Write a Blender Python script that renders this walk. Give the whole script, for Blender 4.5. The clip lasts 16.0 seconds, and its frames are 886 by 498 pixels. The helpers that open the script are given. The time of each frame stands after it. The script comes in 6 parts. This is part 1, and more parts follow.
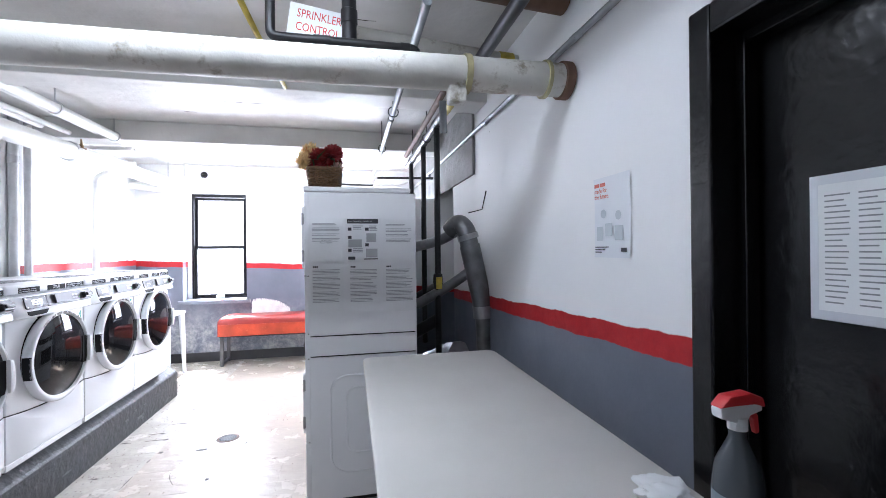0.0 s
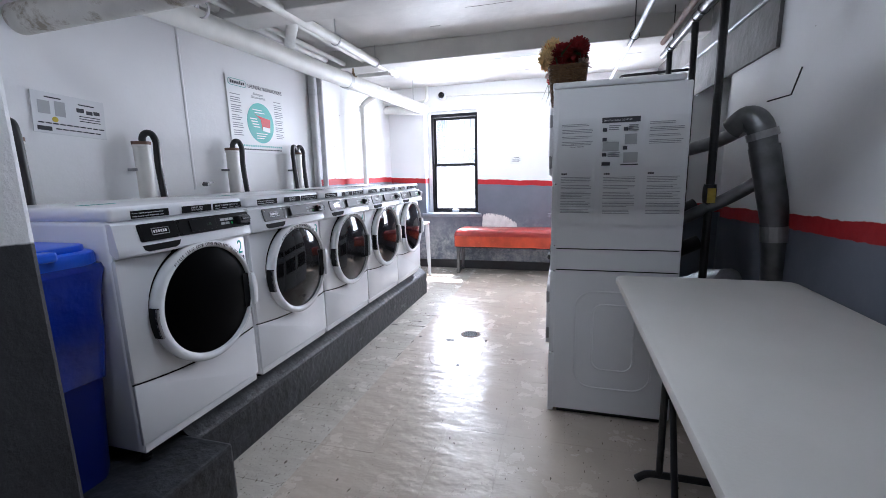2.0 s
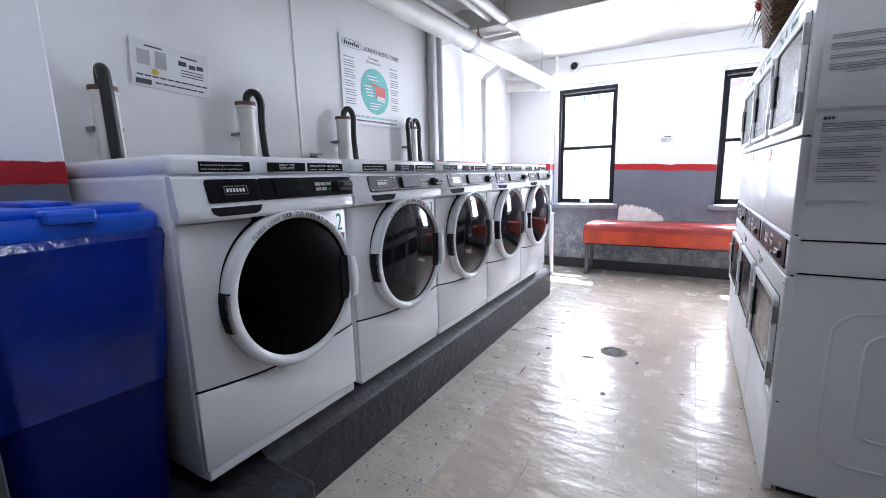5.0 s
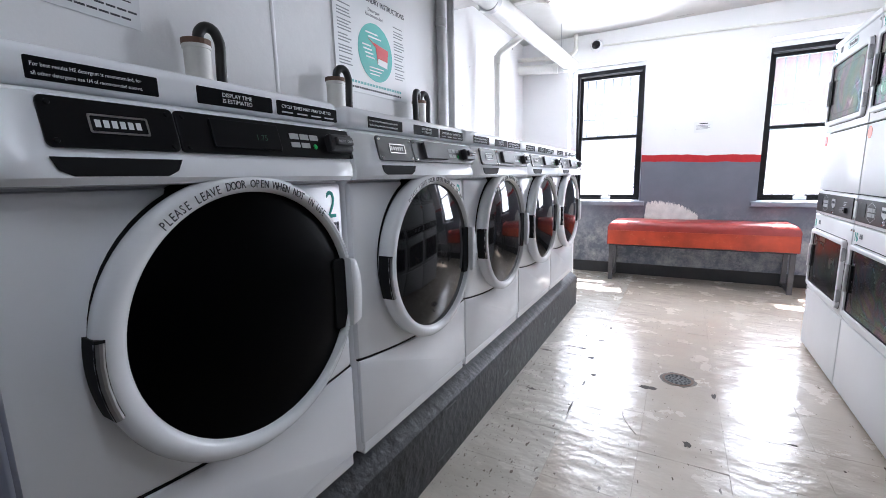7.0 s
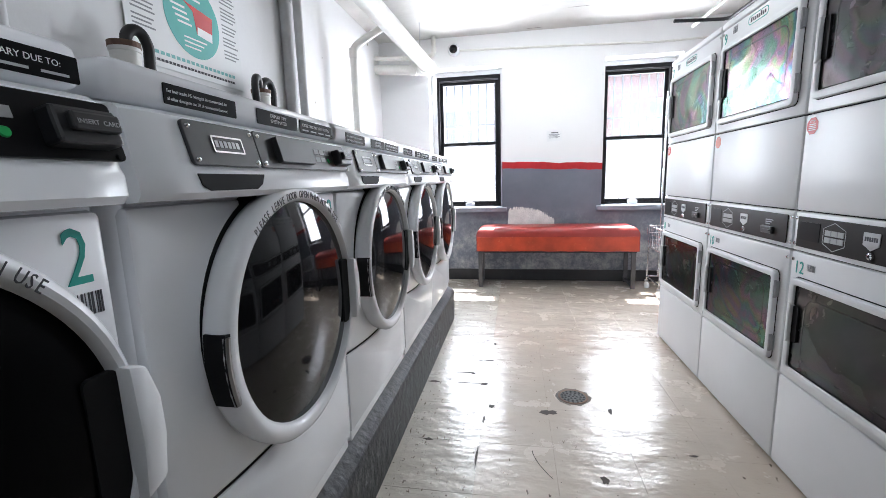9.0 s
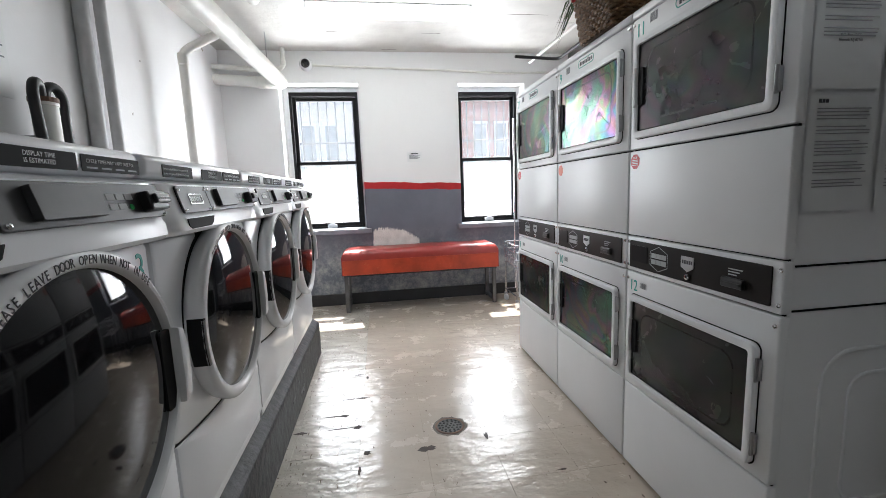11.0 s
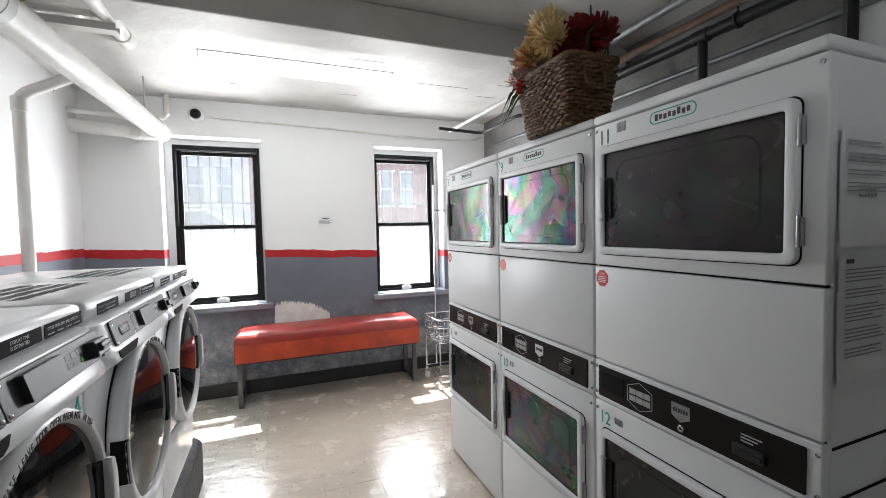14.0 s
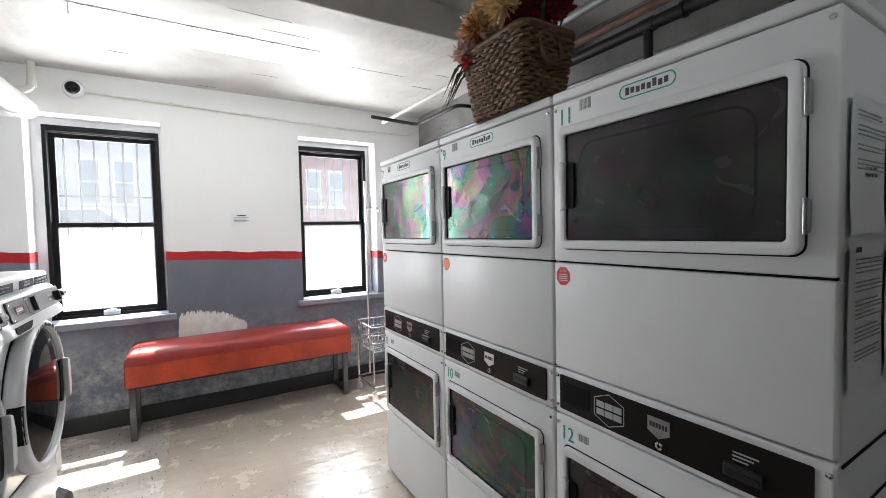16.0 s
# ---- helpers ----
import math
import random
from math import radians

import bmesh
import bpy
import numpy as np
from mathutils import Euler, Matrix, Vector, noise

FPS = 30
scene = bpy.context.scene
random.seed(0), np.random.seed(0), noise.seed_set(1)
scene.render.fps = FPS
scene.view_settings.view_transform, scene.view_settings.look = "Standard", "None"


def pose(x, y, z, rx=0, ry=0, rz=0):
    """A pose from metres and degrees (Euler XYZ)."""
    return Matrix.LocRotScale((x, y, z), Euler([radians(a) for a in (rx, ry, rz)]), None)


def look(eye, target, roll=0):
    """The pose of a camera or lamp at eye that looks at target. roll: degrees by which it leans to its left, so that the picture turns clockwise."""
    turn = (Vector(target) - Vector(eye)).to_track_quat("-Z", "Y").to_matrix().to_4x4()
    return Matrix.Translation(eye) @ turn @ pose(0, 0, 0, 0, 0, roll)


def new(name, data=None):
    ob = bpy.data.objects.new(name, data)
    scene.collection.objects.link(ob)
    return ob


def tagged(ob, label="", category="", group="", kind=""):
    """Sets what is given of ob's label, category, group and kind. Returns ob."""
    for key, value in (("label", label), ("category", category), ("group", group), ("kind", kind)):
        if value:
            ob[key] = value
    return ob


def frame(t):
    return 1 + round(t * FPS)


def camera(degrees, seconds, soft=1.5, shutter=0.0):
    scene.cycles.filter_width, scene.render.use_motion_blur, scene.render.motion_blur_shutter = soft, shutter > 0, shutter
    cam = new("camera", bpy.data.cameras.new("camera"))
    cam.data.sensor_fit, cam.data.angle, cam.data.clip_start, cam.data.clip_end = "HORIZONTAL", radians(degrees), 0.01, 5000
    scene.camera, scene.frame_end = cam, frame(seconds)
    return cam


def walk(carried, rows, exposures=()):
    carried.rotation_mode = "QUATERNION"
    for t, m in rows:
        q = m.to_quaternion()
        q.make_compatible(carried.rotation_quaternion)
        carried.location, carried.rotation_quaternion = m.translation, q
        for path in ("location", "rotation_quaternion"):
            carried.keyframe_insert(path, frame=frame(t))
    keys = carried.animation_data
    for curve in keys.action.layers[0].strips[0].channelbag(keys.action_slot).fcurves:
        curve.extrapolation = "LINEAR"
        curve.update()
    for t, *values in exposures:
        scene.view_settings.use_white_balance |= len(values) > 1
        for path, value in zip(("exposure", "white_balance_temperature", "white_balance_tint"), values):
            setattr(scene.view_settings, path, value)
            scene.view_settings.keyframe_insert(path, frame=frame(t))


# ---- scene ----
cam = camera(92.9, 16.0, 0.8)
PATH = [
    (0, (0.082, 0.013, 1.434), (0.51, 1.967, 1.437), -0.6),
    (0.5, (0.038, 0.041, 1.413), (0.191, 2.031, 1.282), -0.9),
    (1, (-0.011, 0.075, 1.397), (-0.161, 2.053, 1.143), -1.2),
    (1.5, (-0.066, 0.117, 1.381), (-0.434, 2.057, 1.06), -1.3),
    (2, (-0.11, 0.172, 1.357), (-0.656, 2.064, 1.01), -1.4),
    (2.5, (-0.143, 0.226, 1.33), (-0.841, 2.065, 0.973), -1.4),
    (3, (-0.166, 0.274, 1.303), (-1.013, 2.051, 0.95), -1.4),
    (3.5, (-0.203, 0.342, 1.273), (-1.135, 2.077, 0.923), -1.3),
    (4, (-0.273, 0.452, 1.245), (-1.24, 2.167, 0.895), -1.4),
    (4.5, (-0.353, 0.565, 1.228), (-1.345, 2.267, 0.881), -1.4),
    (5, (-0.465, 0.666, 1.198), (-1.47, 2.361, 0.855), -1.5),
    (5.2, (-0.504, 0.711, 1.187), (-1.519, 2.4, 0.843), -1.5),
    (7.3, (-0.955, 1.171, 1.086), (-1.894, 2.906, 0.76), -1.2),
    (7.5, (-0.983, 1.217, 1.086), (-1.861, 2.983, 0.756), -1.3),
    (8, (-1.056, 1.326, 1.1), (-1.769, 3.165, 0.766), -1.4),
    (8.5, (-1.104, 1.401, 1.109), (-1.642, 3.298, 0.777), -1.5),
    (9, (-1.144, 1.464, 1.108), (-1.483, 3.409, 0.786), -1.6),
    (9.5, (-1.154, 1.495, 1.117), (-1.336, 3.461, 0.804), -1.7),
    (10, (-1.166, 1.515, 1.128), (-1.191, 3.496, 0.851), -1.6),
    (10.2, (-1.173, 1.524, 1.132), (-1.128, 3.504, 0.857), -1.6),
    (12.3, (-1.081, 1.736, 1.275), (-0.561, 3.649, 1.012), -1.8),
    (12.5, (-1.085, 1.754, 1.291), (-0.546, 3.663, 1.039), -1.4),
    (13, (-1.11, 1.825, 1.347), (-0.504, 3.721, 1.158), -1.2),
    (13.5, (-1.152, 1.902, 1.395), (-0.493, 3.787, 1.276), -1.2),
    (14, (-1.197, 1.974, 1.425), (-0.457, 3.831, 1.336), -1.2),
    (14.5, (-1.201, 2.033, 1.429), (-0.372, 3.851, 1.342), -1.3),
    (15, (-1.175, 2.08, 1.416), (-0.278, 3.866, 1.329), -1.3),
    (15.5, (-1.151, 2.144, 1.406), (-0.174, 3.887, 1.319), -1.3),
    (16, (-1.127, 2.203, 1.392), (-0.096, 3.915, 1.31), -1.2),
]
EXPOSURES = [(0.0, 4.12, 5800, 16), (0.8, 3.62, 5800, 16), (2.0, 3.2, 5800, 16), (5.2, 3.25, 5850, 16), (7.5, 3.1, 6000, 14), (9.0, 3.0, 6150, 12), (10.2, 2.65, 6350, 11), (12.5, 2.48, 6500, 10), (16.0, 2.52, 6550, 10)]
walk(cam, [(t, look(eye, target, roll)) for t, eye, target, roll in PATH], EXPOSURES)

# ---- daylight ----
world = bpy.data.worlds.new("sky")
scene.world = world
world.use_nodes = True
wn = world.node_tree.nodes
sky = wn.new("ShaderNodeTexSky")
sky.sky_type, sky.sun_disc = "NISHITA", False
sky.sun_elevation, sky.sun_rotation = radians(62), 0.0
wn["Background"].inputs["Strength"].default_value = 0.11
world.node_tree.links.new(sky.outputs[0], wn["Background"].inputs[0])
sun = new("sun", bpy.data.lights.new("sun", "SUN"))
sun.data.energy, sun.data.angle, sun.data.color = 5.0, radians(0.5), (1.0, 0.95, 0.88)
sun.matrix_world = look((0, 0, 10), (0.14, -10 / math.tan(radians(62)), 0))


def area_lamp(name, m, sx, sy, watts, colour):
    lamp = new(name, bpy.data.lights.new(name, "AREA"))
    lamp.data.shape, lamp.data.size, lamp.data.size_y = "RECTANGLE", sx, sy
    lamp.data.energy, lamp.data.color = watts, colour
    lamp.matrix_world = m
    return lamp


# sky light in the two window openings
for wx in (-1.65, 0.082):
    area_lamp("window_light", look((wx, 6.42, 1.47), (wx, 0.0, 1.2)), 0.66, 1.36, 9.5, (0.93, 0.97, 1.0))

# ---- materials ----
MATS = {}


def mat(name, colour, rough=0.5, metal=0.0, vary=0.08, scale=6.0, bump=0.0, bscale=60.0, spec=0.5, coat=0.0, dirt=None, emit=None):
    """Principled material: colour varied at two scales, optional dirt (colour, amount, scale) and relief."""
    m = bpy.data.materials.new(name)
    m.use_nodes = True
    nt = m.node_tree
    N, L = nt.nodes, nt.links
    b = N["Principled BSDF"]
    b.inputs["Roughness"].default_value, b.inputs["Metallic"].default_value = rough, metal
    b.inputs["Specular IOR Level"].default_value = spec
    b.inputs["Coat Weight"].default_value = coat
    b.inputs["Coat Roughness"].default_value = 0.08
    geo = N.new("ShaderNodeNewGeometry")
    n1 = N.new("ShaderNodeTexNoise")
    n1.inputs["Scale"].default_value, n1.inputs["Detail"].default_value = scale, 6
    L.new(geo.outputs["Position"], n1.inputs["Vector"])
    ramp = N.new("ShaderNodeMapRange")
    ramp.inputs["From Min"].default_value, ramp.inputs["From Max"].default_value = 0.3, 0.7
    ramp.inputs["To Min"].default_value, ramp.inputs["To Max"].default_value = 1 - vary, 1 + vary * 0.4
    L.new(n1.outputs["Fac"], ramp.inputs["Value"])
    mul = N.new("ShaderNodeVectorMath")
    mul.operation = "SCALE"
    mul.inputs[0].default_value = colour
    L.new(ramp.outputs[0], mul.inputs["Scale"])
    out = mul.outputs[0]
    if dirt:
        n2 = N.new("ShaderNodeTexNoise")
        n2.inputs["Scale"].default_value, n2.inputs["Detail"].default_value = dirt[2], 10
        n2.inputs["Roughness"].default_value = 0.7
        L.new(geo.outputs["Position"], n2.inputs["Vector"])
        r2 = N.new("ShaderNodeMapRange")
        r2.inputs["From Min"].default_value, r2.inputs["From Max"].default_value = dirt[1], dirt[1] + 0.1
        L.new(n2.outputs["Fac"], r2.inputs["Value"])
        mix = N.new("ShaderNodeMix")
        mix.data_type = "RGBA"
        L.new(r2.outputs[0], mix.inputs["Factor"])
        L.new(out, mix.inputs["A"])
        mix.inputs["B"].default_value = (*dirt[0], 1)
        out = mix.outputs["Result"]
    L.new(out, b.inputs["Base Color"])
    if bump:
        n3 = N.new("ShaderNodeTexNoise")
        n3.inputs["Scale"].default_value, n3.inputs["Detail"].default_value = bscale, 5
        L.new(geo.outputs["Position"], n3.inputs["Vector"])
        bn = N.new("ShaderNodeBump")
        bn.inputs["Strength"].default_value, bn.inputs["Distance"].default_value = bump, 0.01
        L.new(n3.outputs["Fac"], bn.inputs["Height"])
        L.new(bn.outputs[0], b.inputs["Normal"])
    if emit:
        b.inputs["Emission Color"].default_value, b.inputs["Emission Strength"].default_value = (*emit[0], 1), emit[1]
    MATS[name] = m
    return m


white_wall = mat("white_wall_paint", (0.80, 0.80, 0.81), 0.42, vary=0.10, scale=2.5, bump=0.35, bscale=22, dirt=((0.45, 0.44, 0.42), 0.70, 5))
white_metal = mat("white_enamel", (0.85, 0.86, 0.885), 0.24, vary=0.03, scale=3, spec=0.4)
dryer_enamel = mat("dryer_enamel", (0.80, 0.805, 0.82), 0.33, vary=0.04, scale=3, bump=0.04, bscale=9, spec=0.2)
black_plastic = mat("black_plastic", (0.02, 0.02, 0.022), 0.35)
red_vinyl = mat("red_vinyl", (0.33, 0.035, 0.03), 0.34, vary=0.25, scale=9, bump=0.15, bscale=40)
grey_floor = mat("grey_floor_paint", (0.028, 0.030, 0.036), 0.5, vary=0.55, scale=9, bump=0.8, bscale=24, dirt=((0.010, 0.010, 0.011), 0.53, 16))
ceiling_mat = mat("ceiling_paint", (0.60, 0.585, 0.555), 0.55, vary=0.16, scale=3, bump=0.6, bscale=11, dirt=((0.45, 0.42, 0.37), 0.66, 6))
black_paint = mat("black_gloss_paint", (0.007, 0.007, 0.008), 0.22, bump=0.25, bscale=30, spec=0.35)
pipe_white = mat("white_pipe_paint", (0.74, 0.73, 0.69), 0.45, vary=0.15, scale=5, bump=0.3, bscale=18)
table_white = mat("table_plastic", (0.60, 0.58, 0.545), 0.62, vary=0.04, scale=5, bump=0.06, bscale=120)


# ---- building blocks ----
def add_box(bm, x0, x1, y0, y1, z0, z1, bevel=0.0, seg=2):
    vs = bmesh.ops.create_cube(bm, size=1.0, matrix=Matrix.Translation(((x0 + x1) / 2, (y0 + y1) / 2, (z0 + z1) / 2)) @ Matrix.Diagonal((abs(x1 - x0), abs(y1 - y0), abs(z1 - z0), 1)))["verts"]
    if bevel:
        es = list({e for v in vs for e in v.link_edges})
        bmesh.ops.bevel(bm, geom=es, offset=bevel, segments=seg, profile=0.5, affect="EDGES")
    return bm


def box(x0, x1, y0, y1, z0, z1, bevel=0.0, seg=2):
    return add_box(bmesh.new(), x0, x1, y0, y1, z0, z1, bevel, seg)


def part(name, bm, material, parent=None, label="", smooth=False):
    """Links a bmesh as one mesh object, under a thing or a part if one is given."""
    me = bpy.data.meshes.new(name)
    bm.normal_update()
    bm.to_mesh(me)
    bm.free()
    me.materials.append(material)
    if smooth:
        for p in me.polygons:
            p.use_smooth = True
        me.set_sharp_from_angle(angle=radians(38))
    ob = new(name, me)
    if parent:
        ob.parent = parent
        if parent.type == "EMPTY":
            ob.matrix_parent_inverse = Matrix()
    if label:
        ob["label"] = label
    return ob


def structure(name, bm, material, label, smooth=False):
    return tagged(part(name, bm, material, None, "", smooth), label, name.split("_")[0], kind="structure")


# ---- shapes ----
FACE_PX = Matrix(((0, 0, 1, 0), (1, 0, 0, 0), (0, 1, 0, 0), (0, 0, 0, 1)))    # sheets that face +x
FACE_NX = Matrix(((0, 0, -1, 0), (-1, 0, 0, 0), (0, 1, 0, 0), (0, 0, 0, 1)))  # sheets that face -x
FACE_NY = Matrix(((1, 0, 0, 0), (0, 0, -1, 0), (0, 1, 0, 0), (0, 0, 0, 1)))   # sheets that face -y


def at(x, y, z, face=None):
    return Matrix.Translation((x, y, z)) @ (face if face else Matrix())


def join(*bms):
    """All the bmeshes in the first one."""
    tmp = bpy.data.meshes.new("tmp")
    for b in bms[1:]:
        b.to_mesh(tmp)
        bms[0].from_mesh(tmp)
        b.free()
    bpy.data.meshes.remove(tmp)
    return bms[0]


def moved(bm, m):
    bm.transform(m)
    return bm


def bend(pts, rad=0.05, n=5):
    """The polyline with rounded corners."""
    pts = [Vector(p) for p in pts]
    out = [pts[0]]
    for a, b, c in zip(pts, pts[1:], pts[2:]):
        r = min(rad, (a - b).length * 0.49, (c - b).length * 0.49)
        p, q = b + (a - b).normalized() * r, b + (c - b).normalized() * r
        out += [p.lerp(b, i / n).lerp(b.lerp(q, i / n), i / n) for i in range(n + 1)]
    return out + [pts[-1]]


def tube(pts, r, seg=14, caps=True, radii=None):
    """A pipe along the points."""
    pts = [Vector(p) for p in pts]
    bm = bmesh.new()
    rings, side = [], None
    for i, p in enumerate(pts):
        t = (pts[min(i + 1, len(pts) - 1)] - pts[max(i - 1, 0)]).normalized()
        if side is None:
            side = t.cross(Vector((0, 0, 1)) if abs(t.z) < 0.9 else Vector((1, 0, 0))).normalized()
        side = (side - t * side.dot(t)).normalized()
        up = t.cross(side)
        rr = radii[i] if radii else r
        rings.append([bm.verts.new(p + (side * math.cos(a) + up * math.sin(a)) * rr) for a in (2 * math.pi * k / seg for k in range(seg))])
    for a, b in zip(rings, rings[1:]):
        for k in range(seg):
            bm.faces.new((a[k], a[(k + 1) % seg], b[(k + 1) % seg], b[k]))
    if caps:
        bm.faces.new(rings[0][::-1])
        bm.faces.new(rings[-1])
    return bm


def lathe(profile, seg=48, m=None):
    """Turns (radius, height) pairs about local z."""
    bm = bmesh.new()
    rings = []
    for r, h in profile:
        if r < 1e-6:
            rings.append([bm.verts.new((0, 0, h))] * seg)
        else:
            rings.append([bm.verts.new((r * math.cos(2 * math.pi * k / seg), r * math.sin(2 * math.pi * k / seg), h)) for k in range(seg)])
    for a, b in zip(rings, rings[1:]):
        for k in range(seg):
            vs = []
            for v in (a[k], a[(k + 1) % seg], b[(k + 1) % seg], b[k]):
                if v not in vs:
                    vs.append(v)
            if len(vs) > 2:
                bm.faces.new(vs)
    bmesh.ops.recalc_face_normals(bm, faces=bm.faces[:])
    if m:
        bm.transform(m)
    return bm


def prism(outline, depth, m=None, bevel=0.0):
    """A flat outline (x, y) given thickness along local z."""
    bm = bmesh.new()
    f = bm.faces.new([bm.verts.new((x, y, 0)) for x, y in outline])
    top = bmesh.ops.extrude_face_region(bm, geom=[f])["geom"]
    bmesh.ops.translate(bm, verts=[g for g in top if isinstance(g, bmesh.types.BMVert)], vec=(0, 0, depth))
    bmesh.ops.recalc_face_normals(bm, faces=bm.faces[:])
    if bevel:
        bmesh.ops.bevel(bm, geom=bm.edges[:], offset=bevel, segments=2, profile=0.5, affect="EDGES")
    if m:
        bm.transform(m)
    return bm


def rounded(w, h, r, n=5, cx=0.0, cy=0.0):
    """Outline of a rounded rectangle."""
    out = []
    for sx, sy, a0 in ((1, 1, 0), (-1, 1, 90), (-1, -1, 180), (1, -1, 270)):
        for i in range(n + 1):
            a = radians(a0 + 90 * i / n)
            out.append((cx + sx * (w / 2 - r) + r * math.cos(a), cy + sy * (h / 2 - r) + r * math.sin(a)))
    return out


def ring_plate(w, h, r, iw, ih, ir, depth, m=None, bevel=0.003):
    """A rounded frame with a rounded opening."""
    bm = bmesh.new()
    a, b = rounded(w, h, r), rounded(iw, ih, ir)
    n = len(a)
    lay = []
    for z in (0, depth):
        lay.append(([bm.verts.new((x, y, z)) for x, y in a], [bm.verts.new((x, y, z)) for x, y in b]))
    for k in range(n):
        j = (k + 1) % n
        (o0, i0), (o1, i1) = lay
        bm.faces.new((o1[k], o1[j], i1[j], i1[k]))
        bm.faces.new((o0[j], o0[k], i0[k], i0[j]))
        bm.faces.new((o0[k], o0[j], o1[j], o1[k]))
        bm.faces.new((i0[j], i0[k], i1[k], i1[j]))
    if bevel:
        bm.normal_update()
        es = [e for e in bm.edges if all(abs(v.co.z - depth) < 1e-6 for v in e.verts) and abs(e.link_faces[0].normal.dot(e.link_faces[1].normal)) < 0.5]
        bmesh.ops.bevel(bm, geom=es, offset=bevel, segments=2, profile=0.5, affect="EDGES")
    if m:
        bm.transform(m)
    return bm


def letters(words, size, m, thick=0.0006, align="LEFT", squeeze=1.0):
    """Words in the built-in font as a bmesh, on the sheet m."""
    cu = bpy.data.curves.new("words", "FONT")
    cu.body, cu.size, cu.extrude, cu.resolution_u, cu.align_x = words, size, thick, 2, align
    ob = bpy.data.objects.new("words", cu)
    scene.collection.objects.link(ob)
    bpy.context.view_layer.update()
    me = bpy.data.meshes.new_from_object(ob.evaluated_get(bpy.context.evaluated_depsgraph_get()))
    bm = bmesh.new()
    bm.from_mesh(me)
    bpy.data.objects.remove(ob)
    bpy.data.curves.remove(cu)
    bpy.data.meshes.remove(me)
    bm.transform(m @ Matrix.Diagonal((squeeze, 1, 1, 1)))
    return bm


def bars(rows, m, thick=0.0004):
    """Unreadable lines of print: (x, y, width, height) bars on the sheet m."""
    bm = bmesh.new()
    for x, y, w, h in rows:
        add_box(bm, x, x + w, y, y + h, 0, thick)
    bm.transform(m)
    return bm


def print_rows(x, y, w, n, step, h, rng, short=0.3):
    return [(x, y - i * step, w * (1 - short * rng.random() ** 3), h) for i in range(n)]


def thing(name, m, label, category, group=""):
    ob = new(name)
    ob.matrix_world = m
    ob.empty_display_size = 0.1
    return tagged(ob, label, category, group)


# ---- structure ----
CEIL = 2.57


